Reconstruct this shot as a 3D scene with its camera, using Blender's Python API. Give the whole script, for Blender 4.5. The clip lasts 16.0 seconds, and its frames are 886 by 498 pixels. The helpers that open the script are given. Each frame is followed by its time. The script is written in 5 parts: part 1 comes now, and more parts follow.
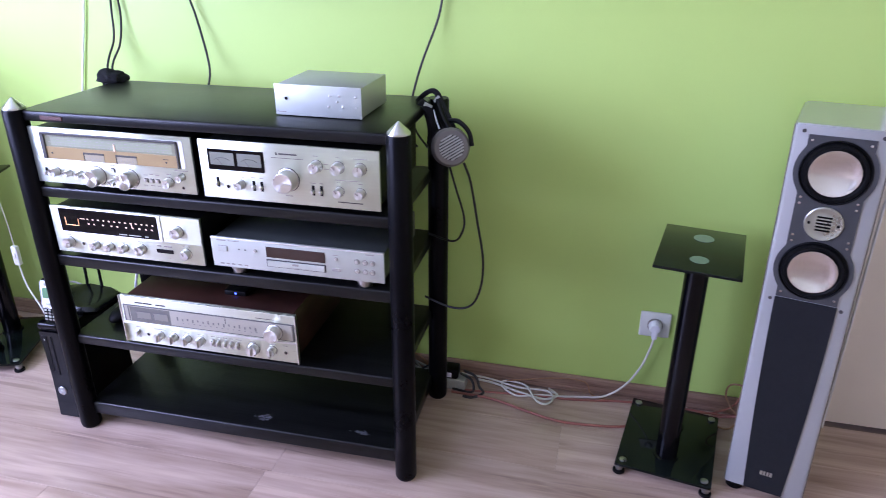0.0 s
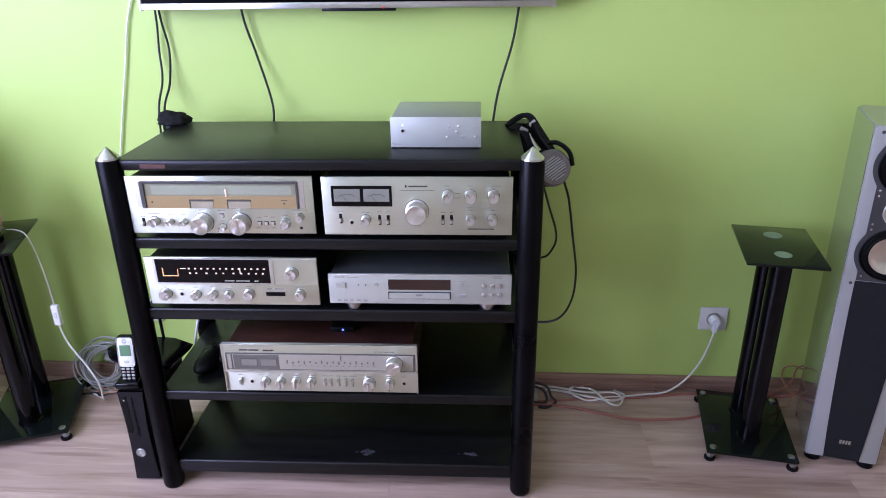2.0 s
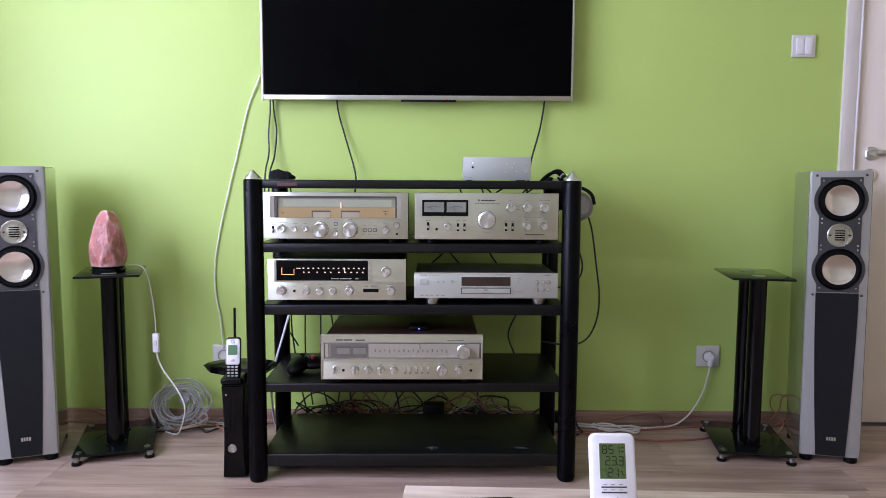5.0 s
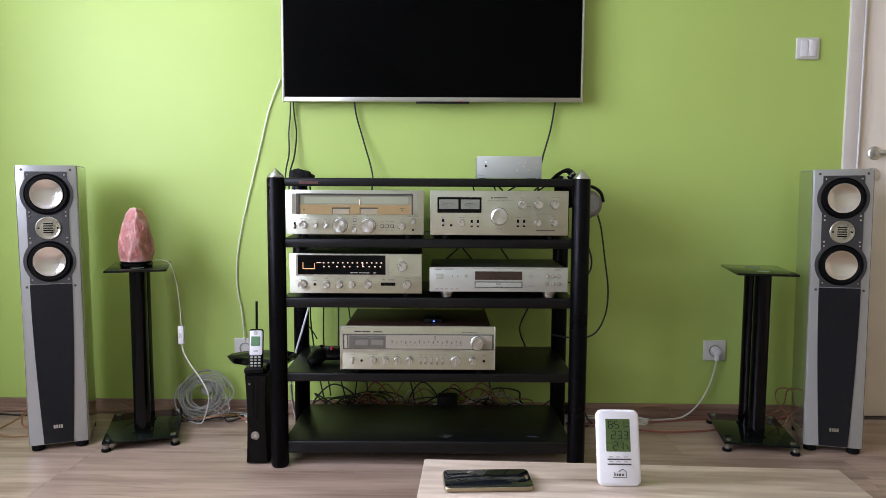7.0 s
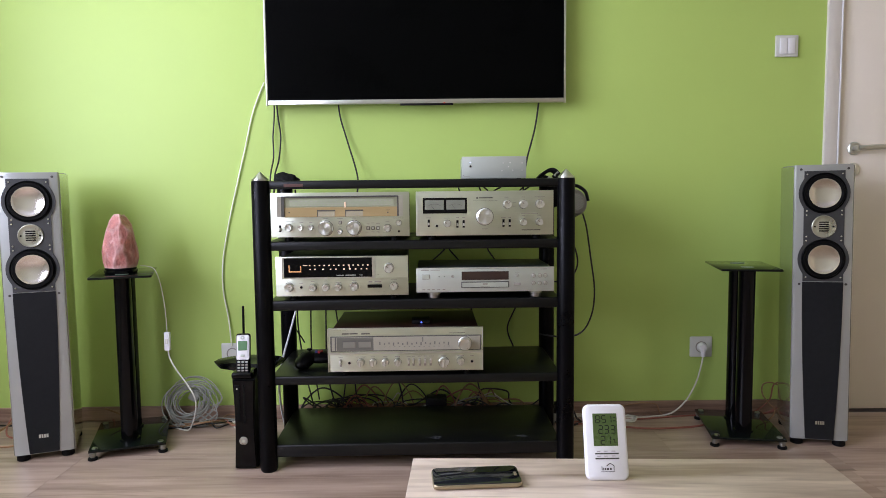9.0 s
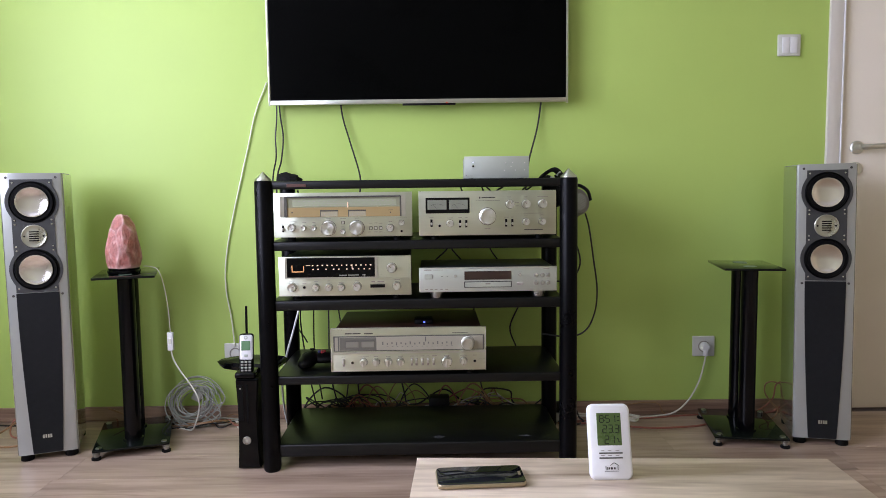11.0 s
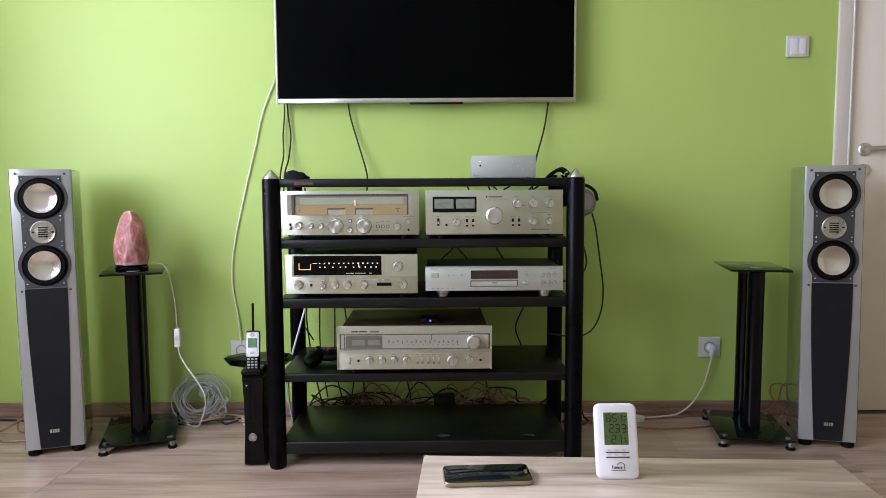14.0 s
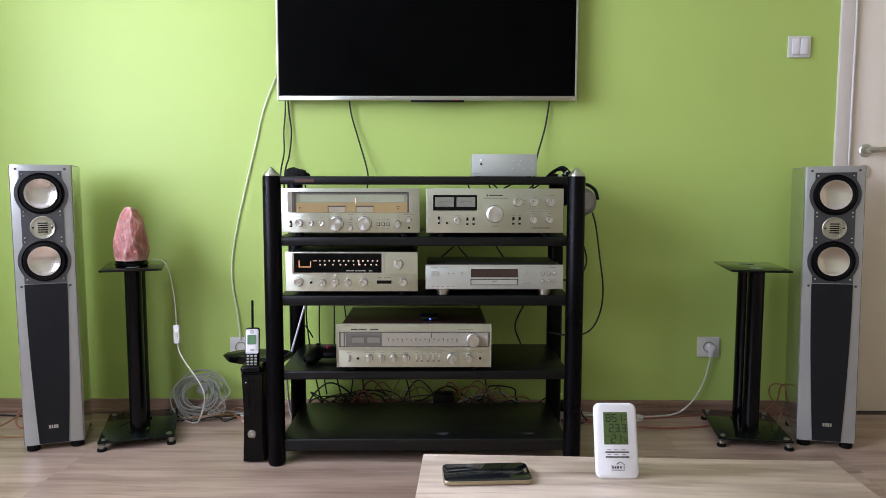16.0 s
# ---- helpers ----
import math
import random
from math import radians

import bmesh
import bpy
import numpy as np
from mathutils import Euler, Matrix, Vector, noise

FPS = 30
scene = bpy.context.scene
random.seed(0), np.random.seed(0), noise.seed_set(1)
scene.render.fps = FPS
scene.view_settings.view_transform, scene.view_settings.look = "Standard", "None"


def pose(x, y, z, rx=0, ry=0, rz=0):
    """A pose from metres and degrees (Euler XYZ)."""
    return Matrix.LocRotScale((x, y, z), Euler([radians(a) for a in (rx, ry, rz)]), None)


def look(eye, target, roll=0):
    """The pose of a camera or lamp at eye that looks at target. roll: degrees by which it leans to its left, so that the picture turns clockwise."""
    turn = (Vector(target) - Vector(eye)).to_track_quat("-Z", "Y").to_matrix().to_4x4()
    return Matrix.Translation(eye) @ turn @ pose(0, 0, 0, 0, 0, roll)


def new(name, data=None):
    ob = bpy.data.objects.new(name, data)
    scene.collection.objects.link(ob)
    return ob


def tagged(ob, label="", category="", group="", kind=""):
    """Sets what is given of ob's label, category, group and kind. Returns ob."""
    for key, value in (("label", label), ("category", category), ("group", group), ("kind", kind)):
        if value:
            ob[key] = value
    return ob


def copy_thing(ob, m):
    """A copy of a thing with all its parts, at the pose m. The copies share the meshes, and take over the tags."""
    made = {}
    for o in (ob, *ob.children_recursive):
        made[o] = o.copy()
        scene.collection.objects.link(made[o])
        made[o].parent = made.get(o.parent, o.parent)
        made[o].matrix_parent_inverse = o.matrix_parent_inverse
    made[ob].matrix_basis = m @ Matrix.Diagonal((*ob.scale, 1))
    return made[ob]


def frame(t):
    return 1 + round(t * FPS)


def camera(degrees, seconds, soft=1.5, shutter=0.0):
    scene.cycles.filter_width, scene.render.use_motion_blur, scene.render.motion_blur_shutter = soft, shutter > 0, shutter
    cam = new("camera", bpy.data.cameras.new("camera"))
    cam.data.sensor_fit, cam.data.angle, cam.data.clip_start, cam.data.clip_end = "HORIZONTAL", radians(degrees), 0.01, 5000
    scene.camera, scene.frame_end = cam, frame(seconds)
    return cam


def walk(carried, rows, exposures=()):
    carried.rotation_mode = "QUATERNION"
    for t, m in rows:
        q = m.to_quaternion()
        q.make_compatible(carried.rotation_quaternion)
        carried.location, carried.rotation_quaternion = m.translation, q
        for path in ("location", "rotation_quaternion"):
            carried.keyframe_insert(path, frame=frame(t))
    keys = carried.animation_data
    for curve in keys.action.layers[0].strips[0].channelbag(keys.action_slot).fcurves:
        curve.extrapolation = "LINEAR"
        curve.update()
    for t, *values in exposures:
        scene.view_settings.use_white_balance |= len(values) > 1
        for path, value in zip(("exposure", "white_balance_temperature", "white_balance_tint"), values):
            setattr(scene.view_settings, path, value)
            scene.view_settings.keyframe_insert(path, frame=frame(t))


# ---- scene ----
cam = camera(64.6, 16.0, soft=0.7, shutter=0.3)
PATH = [
    (0, (-0.022, 0.011, 1.344), (-0.452, 1.78, 0.517), 0.3),
    (0.5, (-0.164, 0.007, 1.348), (-0.602, 1.781, 0.535), -0.6),
    (1, (-0.296, -0.03, 1.368), (-0.707, 1.759, 0.573), 1.9),
    (1.5, (-0.45, -0.065, 1.389), (-0.622, 1.773, 0.621), 0.5),
    (2, (-0.565, -0.107, 1.381), (-0.688, 1.727, 0.592), -0.8),
    (2.5, (-0.604, -0.147, 1.371), (-0.821, 1.674, 0.573), -0.1),
    (3, (-0.74, -0.115, 1.313), (-0.66, 1.75, 0.594), -0.3),
    (3.5, (-0.782, -0.098, 1.065), (-0.692, 1.842, 0.588), 1.2),
    (4, (-0.809, -0.333, 0.927), (-0.714, 1.634, 0.584), 0.1),
    (4.5, (-0.835, -0.598, 0.966), (-0.777, 1.386, 0.722), 0.2),
    (5, (-0.858, -0.73, 0.939), (-0.858, 1.261, 0.749), 0.3),
    (5.2, (-0.854, -0.765, 0.936), (-0.875, 1.227, 0.757), 0.8),
    (7.5, (-0.872, -0.824, 0.92), (-0.899, 1.167, 0.737), 0.1),
    (8, (-0.868, -0.826, 0.917), (-0.876, 1.166, 0.737), -0.1),
    (8.5, (-0.867, -0.824, 0.918), (-0.865, 1.168, 0.739), -0.5),
    (9, (-0.865, -0.825, 0.915), (-0.86, 1.168, 0.743), -0.6),
    (11.5, (-0.871, -0.828, 0.916), (-0.871, 1.164, 0.742), -0.7),
    (12, (-0.873, -0.829, 0.914), (-0.876, 1.163, 0.734), -0.6),
    (12.5, (-0.874, -0.827, 0.916), (-0.877, 1.164, 0.727), -0.7),
    (13, (-0.874, -0.826, 0.913), (-0.876, 1.166, 0.725), -0.6),
    (13.5, (-0.877, -0.828, 0.916), (-0.885, 1.164, 0.739), -0.3),
    (14, (-0.876, -0.831, 0.915), (-0.888, 1.162, 0.74), -0.3),
    (14.5, (-0.877, -0.831, 0.916), (-0.894, 1.161, 0.746), -0.1),
    (15, (-0.88, -0.831, 0.917), (-0.893, 1.161, 0.744), -0.0),
    (15.5, (-0.879, -0.83, 0.916), (-0.889, 1.161, 0.735), 0.1),
    (16, (-0.879, -0.83, 0.916), (-0.889, 1.162, 0.735), 0.1),
]
walk(cam, [(t, look(eye, target, roll)) for t, eye, target, roll in PATH], exposures=((0.0, 0.38, 5210, 31), (0.5, 0.10, 5160, 30), (1.0, 0.03, 5160, 30), (1.5, 0.00, 5310, 29), (2.0, 0.04, 5460, 28), (2.5, -0.04, 5560, 27), (3.5, 0.04, 5760, 27), (4.5, -0.08, 5910, 25), (5.0, -0.22, 5910, 23), (7.5, -0.32, 6440, 13), (16.0, -0.32, 6340, 13)))

# ---- world and light ----
world = bpy.data.worlds.new("sky_world")
scene.world = world
world.use_nodes = True
wn = world.node_tree.nodes
sky = wn.new("ShaderNodeTexSky")
sky.sky_type = "NISHITA"
sky.sun_disc = False
sky.sun_elevation, sky.sun_rotation = radians(35), radians(60)
world.node_tree.links.new(sky.outputs[0], wn["Background"].inputs[0])
wn["Background"].inputs[1].default_value = 0.1

WINDOW_Y, WINDOW_Z = (-1.45, 0.95), (0.85, 2.35)
WX = -2.95
lamp = bpy.data.lights.new("window_daylight", "AREA")
lamp.shape, lamp.size, lamp.size_y = "RECTANGLE", 2.35, 1.45
lamp.energy, lamp.color = 119.0, (0.93, 0.97, 1.24)
new("window_daylight", lamp).matrix_world = look((WX - 0.02, sum(WINDOW_Y) / 2, sum(WINDOW_Z) / 2), (0, sum(WINDOW_Y) / 2 + 0.5, sum(WINDOW_Z) / 2))

# ---- mesh tools ----
def box(bm, x0, x1, y0, y1, z0, z1, bev=0.0, seg=2, m=None):
    vs = [bm.verts.new(Vector((x, y, z))) for x in (x0, x1) for y in (y0, y1) for z in (z0, z1)]
    fs = [bm.faces.new([vs[i] for i in q]) for q in ((0, 1, 3, 2), (4, 6, 7, 5), (0, 4, 5, 1), (2, 3, 7, 6), (0, 2, 6, 4), (1, 5, 7, 3))]
    if m is not None:
        bmesh.ops.transform(bm, matrix=m, verts=vs)
    if bev:
        bmesh.ops.bevel(bm, geom=list({e for f in fs for e in f.edges}), offset=bev, segments=seg, profile=0.5, affect="EDGES")
    return bm


def lathe(bm, prof, seg=24, m=None):
    m = m or Matrix()
    rings = []
    for r, h in prof:
        if r <= 1e-6:
            rings.append([bm.verts.new(m @ Vector((0, 0, h)))])
        else:
            rings.append([bm.verts.new(m @ Vector((r * math.cos(2 * math.pi * k / seg), r * math.sin(2 * math.pi * k / seg), h))) for k in range(seg)])
    for a, b in zip(rings, rings[1:]):
        for k in range(seg):
            k2 = (k + 1) % seg
            if len(a) == 1 and len(b) == 1:
                continue
            if len(a) == 1:
                bm.faces.new((a[0], b[k], b[k2]))
            elif len(b) == 1:
                bm.faces.new((a[k], a[k2], b[0]))
            else:
                bm.faces.new((a[k], a[k2], b[k2], b[k]))
    return bm


def rod(bm, r, h0, h1, seg=20, m=None, bev=0.0):
    if bev:
        return lathe(bm, [(0, h0), (r - bev, h0), (r, h0 + bev), (r, h1 - bev), (r - bev, h1), (0, h1)], seg, m)
    return lathe(bm, [(0, h0), (r, h0), (r, h1), (0, h1)], seg, m)


def glide(pts, steps=6):
    P = [Vector(p) for p in pts]
    P = [2 * P[0] - P[1]] + P + [2 * P[-1] - P[-2]]
    out = []
    for i in range(1, len(P) - 2):
        a, b, c, d = P[i - 1], P[i], P[i + 1], P[i + 2]
        for k in range(steps):
            t = k / steps
            out.append(0.5 * (2 * b + (c - a) * t + (2 * a - 5 * b + 4 * c - d) * t * t + (3 * b - a - 3 * c + d) * t ** 3))
    out.append(P[-2])
    return out


def tube(bm, pts, r, seg=6, steps=6):
    C = glide(pts, steps)
    rings, up = [], Vector((0.13, 0.21, 0.97))
    for i, c in enumerate(C):
        d = (C[min(i + 1, len(C) - 1)] - C[max(i - 1, 0)]).normalized()
        side = d.cross(up)
        if side.length < 0.05:
            side = d.cross(Vector((1, 0, 0)))
        side.normalize()
        up = side.cross(d).normalized()
        rings.append([bm.verts.new(c + r * (math.cos(2 * math.pi * k / seg) * side + math.sin(2 * math.pi * k / seg) * up)) for k in range(seg)])
    for a, b in zip(rings, rings[1:]):
        for k in range(seg):
            bm.faces.new((a[k], b[k], b[(k + 1) % seg], a[(k + 1) % seg]))
    bm.faces.new(rings[0])
    bm.faces.new(rings[-1][::-1])
    return bm


def prism(bm, outline, y0, y1):
    """An outline of (x, z) points, extruded from y0 to y1."""
    a = [bm.verts.new((x, y0, z)) for x, z in outline]
    b = [bm.verts.new((x, y1, z)) for x, z in outline]
    bm.faces.new(a)
    bm.faces.new(b[::-1])
    n = len(a)
    for k in range(n):
        bm.faces.new((a[k], b[k], b[(k + 1) % n], a[(k + 1) % n]))
    return bm


def rounded(bm, hx, hy, z0, z1, r, bev, m=None, seg=6):
    """A slab with rounded corners in plan and softened rims."""
    pts = []
    for cx, cy, a0 in ((hx - r, hy - r, 0), (r - hx, hy - r, 90), (r - hx, r - hy, 180), (hx - r, r - hy, 270)):
        pts += [(cx, cy, radians(a0 + 90 * k / seg)) for k in range(seg + 1)]
    rings = []
    for z, k in ((z0, bev), (z0 + bev * 0.4, bev * 0.3), (z0 + bev, 0), (z1 - bev, 0), (z1 - bev * 0.4, bev * 0.3), (z1, bev)):
        rings.append([bm.verts.new((m or Matrix()) @ Vector((cx + (r - k) * math.cos(t), cy + (r - k) * math.sin(t), z))) for cx, cy, t in pts])
    bm.faces.new(rings[0][::-1]), bm.faces.new(rings[-1])
    for lo, hi in zip(rings, rings[1:]):
        for k in range(len(pts)):
            k2 = (k + 1) % len(pts)
            bm.faces.new((lo[k], lo[k2], hi[k2], hi[k]))
    return bm


def facing(x, z, y=0.0):
    """Turns a lathe's axis towards the viewer, at (x, y, z) of a front panel."""
    return pose(x, y, z, 90)


def mesh_of(name, bm, material, smooth=True):
    bmesh.ops.recalc_face_normals(bm, faces=bm.faces)
    me = bpy.data.meshes.new(name)
    bm.to_mesh(me)
    bm.free()
    if material is not None:
        me.materials.append(material)
    if smooth:
        me.polygons.foreach_set("use_smooth", [True] * len(me.polygons))
        me.set_sharp_from_angle(angle=radians(38))
    return me


def part(name, bm, material, parent, label="", smooth=True):
    ob = new(name, mesh_of(name, bm, material, smooth))
    ob.parent = parent
    return tagged(ob, label)


def thing(name, m, label, category, group="", kind=""):
    ob = new(name)
    ob.empty_display_size = 0.05
    ob.matrix_world = m
    return tagged(ob, label, category, group, kind)


def solid(name, bm, material, label, category, group="", kind="", smooth=True, m=None):
    ob = new(name, mesh_of(name, bm, material, smooth))
    if m is not None:
        ob.matrix_world = m
    return tagged(ob, label, category, group, kind)


def B():
    return bmesh.new()


# ---- materials ----
def mat(name, base, rough=0.5, metal=0.0, var=0.10, scale=18.0, fine=160.0, bump=0.0, spec=0.5, coat=0.0, rvar=0.08, stretch=(1, 1, 1), subsurf=0.0):
    m = bpy.data.materials.new(name)
    m.use_nodes = True
    N, Lk = m.node_tree.nodes, m.node_tree.links
    p = N["Principled BSDF"]
    tc, mp = N.new("ShaderNodeTexCoord"), N.new("ShaderNodeMapping")
    mp.inputs["Scale"].default_value = stretch
    Lk.new(tc.outputs["Object"], mp.inputs[0])
    n1, n2 = N.new("ShaderNodeTexNoise"), N.new("ShaderNodeTexNoise")
    n1.inputs["Scale"].default_value, n2.inputs["Scale"].default_value = scale, fine
    n1.inputs["Detail"].default_value, n2.inputs["Detail"].default_value = 4, 3
    Lk.new(mp.outputs[0], n1.inputs["Vector"]), Lk.new(mp.outputs[0], n2.inputs["Vector"])
    add = N.new("ShaderNodeMath")
    add.operation = "MULTIPLY_ADD"
    add.inputs[1].default_value = 0.35
    Lk.new(n2.outputs[0], add.inputs[0]), Lk.new(n1.outputs[0], add.inputs[2])
    mr = N.new("ShaderNodeMapRange")
    mr.inputs["From Min"].default_value, mr.inputs["From Max"].default_value = 0.35, 1.0
    mr.inputs["To Min"].default_value, mr.inputs["To Max"].default_value = 1 - var, 1 + var
    Lk.new(add.outputs[0], mr.inputs[0])
    mul = N.new("ShaderNodeMix")
    mul.data_type, mul.blend_type = "RGBA", "MULTIPLY"
    mul.inputs[0].default_value = 1.0
    mul.inputs[6].default_value = (*base, 1)
    Lk.new(mr.outputs[0], mul.inputs[7])
    Lk.new(mul.outputs[2], p.inputs["Base Color"])
    rr = N.new("ShaderNodeMapRange")
    rr.inputs["From Min"].default_value, rr.inputs["From Max"].default_value = 0.35, 1.0
    rr.inputs["To Min"].default_value, rr.inputs["To Max"].default_value = max(0.02, rough - rvar), min(1.0, rough + rvar)
    Lk.new(add.outputs[0], rr.inputs[0])
    Lk.new(rr.outputs[0], p.inputs["Roughness"])
    p.inputs["Metallic"].default_value = metal
    p.inputs["Specular IOR Level"].default_value = spec
    p.inputs["Coat Weight"].default_value = coat
    p.inputs["Coat Roughness"].default_value = 0.05
    if subsurf:
        p.inputs["Subsurface Weight"].default_value = subsurf
        p.inputs["Subsurface Radius"].default_value = (0.03, 0.012, 0.008)
    if bump:
        bp = N.new("ShaderNodeBump")
        bp.inputs["Strength"].default_value, bp.inputs["Distance"].default_value = bump, 0.002
        Lk.new(n2.outputs[0], bp.inputs["Height"])
        Lk.new(bp.outputs[0], p.inputs["Normal"])
    return m


def glow(name, color, strength):
    m = bpy.data.materials.new(name)
    m.use_nodes = True
    p = m.node_tree.nodes["Principled BSDF"]
    p.inputs["Base Color"].default_value = (*color, 1)
    p.inputs["Emission Color"].default_value = (*color, 1)
    p.inputs["Emission Strength"].default_value = strength
    return m


def clear_glass(name, tint=(1, 1, 1), rough=0.02):
    m = bpy.data.materials.new(name)
    m.use_nodes = True
    p = m.node_tree.nodes["Principled BSDF"]
    p.inputs["Base Color"].default_value = (*tint, 1)
    p.inputs["Roughness"].default_value = rough
    p.inputs["Transmission Weight"].default_value = 1.0
    p.inputs["IOR"].default_value = 1.45
    return m


def wood(name, dark, light, along=(1.0, 14.0, 14.0), rough=0.45, per_object=False, bump=0.08, contrast=1.0, spec=0.5):
    """Long grain along x with broad tone bands, fine fibres and a few dark streaks."""
    m = bpy.data.materials.new(name)
    m.use_nodes = True
    N, Lk = m.node_tree.nodes, m.node_tree.links
    p = N["Principled BSDF"]
    tc, mp = N.new("ShaderNodeTexCoord"), N.new("ShaderNodeMapping")
    mp.inputs["Scale"].default_value = along
    src = tc.outputs["Object"]
    if per_object:
        oi, cx, va = N.new("ShaderNodeObjectInfo"), N.new("ShaderNodeCombineXYZ"), N.new("ShaderNodeVectorMath")
        mm = N.new("ShaderNodeMath")
        mm.operation = "MULTIPLY"
        mm.inputs[1].default_value = 37.0
        Lk.new(oi.outputs["Random"], mm.inputs[0])
        Lk.new(mm.outputs[0], cx.inputs[0]), Lk.new(mm.outputs[0], cx.inputs[1])
        Lk.new(src, va.inputs[0]), Lk.new(cx.outputs[0], va.inputs[1])
        src = va.outputs[0]
    Lk.new(src, mp.inputs[0])
    a, b, c = (N.new("ShaderNodeTexNoise") for _ in range(3))
    for n, s, d, dist in ((a, 1.3, 5, 0.6), (b, 6.0, 6, 0.3), (c, 2.2, 4, 1.2)):
        n.inputs["Scale"].default_value, n.inputs["Detail"].default_value, n.inputs["Distortion"].default_value = s, d, dist
        Lk.new(mp.outputs[0], n.inputs["Vector"])
    s1 = N.new("ShaderNodeMath")
    s1.operation = "MULTIPLY_ADD"
    s1.inputs[1].default_value = 0.45
    Lk.new(b.outputs[0], s1.inputs[0]), Lk.new(a.outputs[0], s1.inputs[2])
    ramp = N.new("ShaderNodeValToRGB")
    e = ramp.color_ramp.elements
    e[0].position, e[1].position = 0.72 - 0.22 * contrast, 0.72 + 0.2 * contrast
    e[0].color, e[1].color = (*dark, 1), (*light, 1)
    Lk.new(s1.outputs[0], ramp.inputs[0])
    st = N.new("ShaderNodeValToRGB")
    st.color_ramp.elements[0].position, st.color_ramp.elements[1].position = 0.30, 0.42
    st.color_ramp.elements[0].color, st.color_ramp.elements[1].color = (0.62, 0.58, 0.55, 1), (1, 1, 1, 1)
    Lk.new(c.outputs[0], st.inputs[0])
    mul = N.new("ShaderNodeMix")
    mul.data_type, mul.blend_type = "RGBA", "MULTIPLY"
    mul.inputs[0].default_value = 0.8
    Lk.new(ramp.outputs[0], mul.inputs[6]), Lk.new(st.outputs[0], mul.inputs[7])
    out = mul.outputs[2]
    if per_object:
        mr, m2 = N.new("ShaderNodeMapRange"), N.new("ShaderNodeMix")
        mr.inputs["To Min"].default_value, mr.inputs["To Max"].default_value = 0.9, 1.08
        Lk.new(oi.outputs["Random"], mr.inputs[0])
        m2.data_type, m2.blend_type = "RGBA", "MULTIPLY"
        m2.inputs[0].default_value = 1.0
        Lk.new(out, m2.inputs[6]), Lk.new(mr.outputs[0], m2.inputs[7])
        out = m2.outputs[2]
    Lk.new(out, p.inputs["Base Color"])
    p.inputs["Roughness"].default_value = rough
    p.inputs["Specular IOR Level"].default_value = spec
    bp = N.new("ShaderNodeBump")
    bp.inputs["Strength"].default_value, bp.inputs["Distance"].default_value = bump, 0.002
    Lk.new(b.outputs[0], bp.inputs["Height"]), Lk.new(bp.outputs[0], p.inputs["Normal"])
    return m


M_WALL = mat("green_wall_paint", (0.452, 0.612, 0.148), 0.45, var=0.03, scale=2.2, fine=420, bump=0.12, spec=0.36, rvar=0.03)
M_CREAM = mat("pale_olive_wall_paint", (0.64, 0.63, 0.49), 0.8, var=0.04, scale=3, fine=420, bump=0.2, spec=0.3)
M_TAN = mat("pale_tan_wall_paint", (0.66, 0.56, 0.39), 0.8, var=0.04, scale=3, fine=420, bump=0.2, spec=0.3)
M_CEIL = mat("white_ceiling_paint", (0.80, 0.80, 0.78), 0.85, var=0.03, scale=3, fine=350, bump=0.2, spec=0.2)
M_PLANK = wood("pale_laminate", (0.280, 0.190, 0.130), (0.52, 0.395, 0.298), (0.9, 11, 11), 0.30, per_object=True)
M_JOINT = mat("dark_joint", (0.22, 0.158, 0.120), 0.8)
M_BASE = wood("skirting_laminate", (0.19, 0.115, 0.075), (0.36, 0.235, 0.16), (1.5, 9, 30), 0.42)
M_OAK = wood("pale_oak_laminate", (0.36, 0.265, 0.185), (0.72, 0.60, 0.475), (1.3, 11, 11), 0.36, contrast=0.72)
M_METERW = mat("tuner_meter_paper", (0.36, 0.325, 0.215), 0.2, var=0.06, scale=10)
M_METERG = mat("grey_meter_paper", (0.20, 0.19, 0.15), 0.2, var=0.06, scale=10)
M_SCALEINK = mat("faded_dial_print", (0.11, 0.10, 0.08), 0.4)
M_TWEET = mat("satin_tweeter_ring", (0.46, 0.46, 0.37), 0.30, 0.85, var=0.03, scale=10)
M_DOOR = mat("white_door_lacquer", (0.84, 0.77, 0.64), 0.35, var=0.03, scale=4, fine=200, bump=0.04)
M_TRIM = mat("white_door_trim", (0.70, 0.66, 0.58), 0.4, var=0.03, scale=6, fine=200, bump=0.04)
M_BLACK = wood("black_painted_wood", (0.001, 0.001, 0.001), (0.007, 0.0075, 0.007), (1.5, 30, 30), 0.33, bump=0.10, spec=0.30)
M_POST = mat("black_satin_post", (0.0015, 0.0015, 0.002), 0.32, var=0.3, scale=12, fine=120, bump=0.08, rvar=0.10, spec=0.10)
M_ALU = mat("brushed_aluminium", (0.68, 0.69, 0.63), 0.34, 1.0, var=0.05, scale=6, fine=240, stretch=(1, 1, 30), rvar=0.05)
M_CHAMP = mat("champagne_aluminium", (0.65, 0.69, 0.555), 0.31, 0.9, var=0.04, scale=6, fine=240, stretch=(1, 1, 30), rvar=0.05)
M_KNOB = mat("turned_aluminium", (0.72, 0.72, 0.67), 0.15, 1.0, var=0.03, scale=40, fine=120, rvar=0.03)
M_SILVER = mat("silver_plastic", (0.52, 0.555, 0.485), 0.38, 0.6, var=0.03, scale=8, fine=260)
M_SPK = mat("silver_lacquer", (0.385, 0.40, 0.375), 0.28, 0.4, var=0.012, scale=5, fine=40, rvar=0.0, coat=0.8)
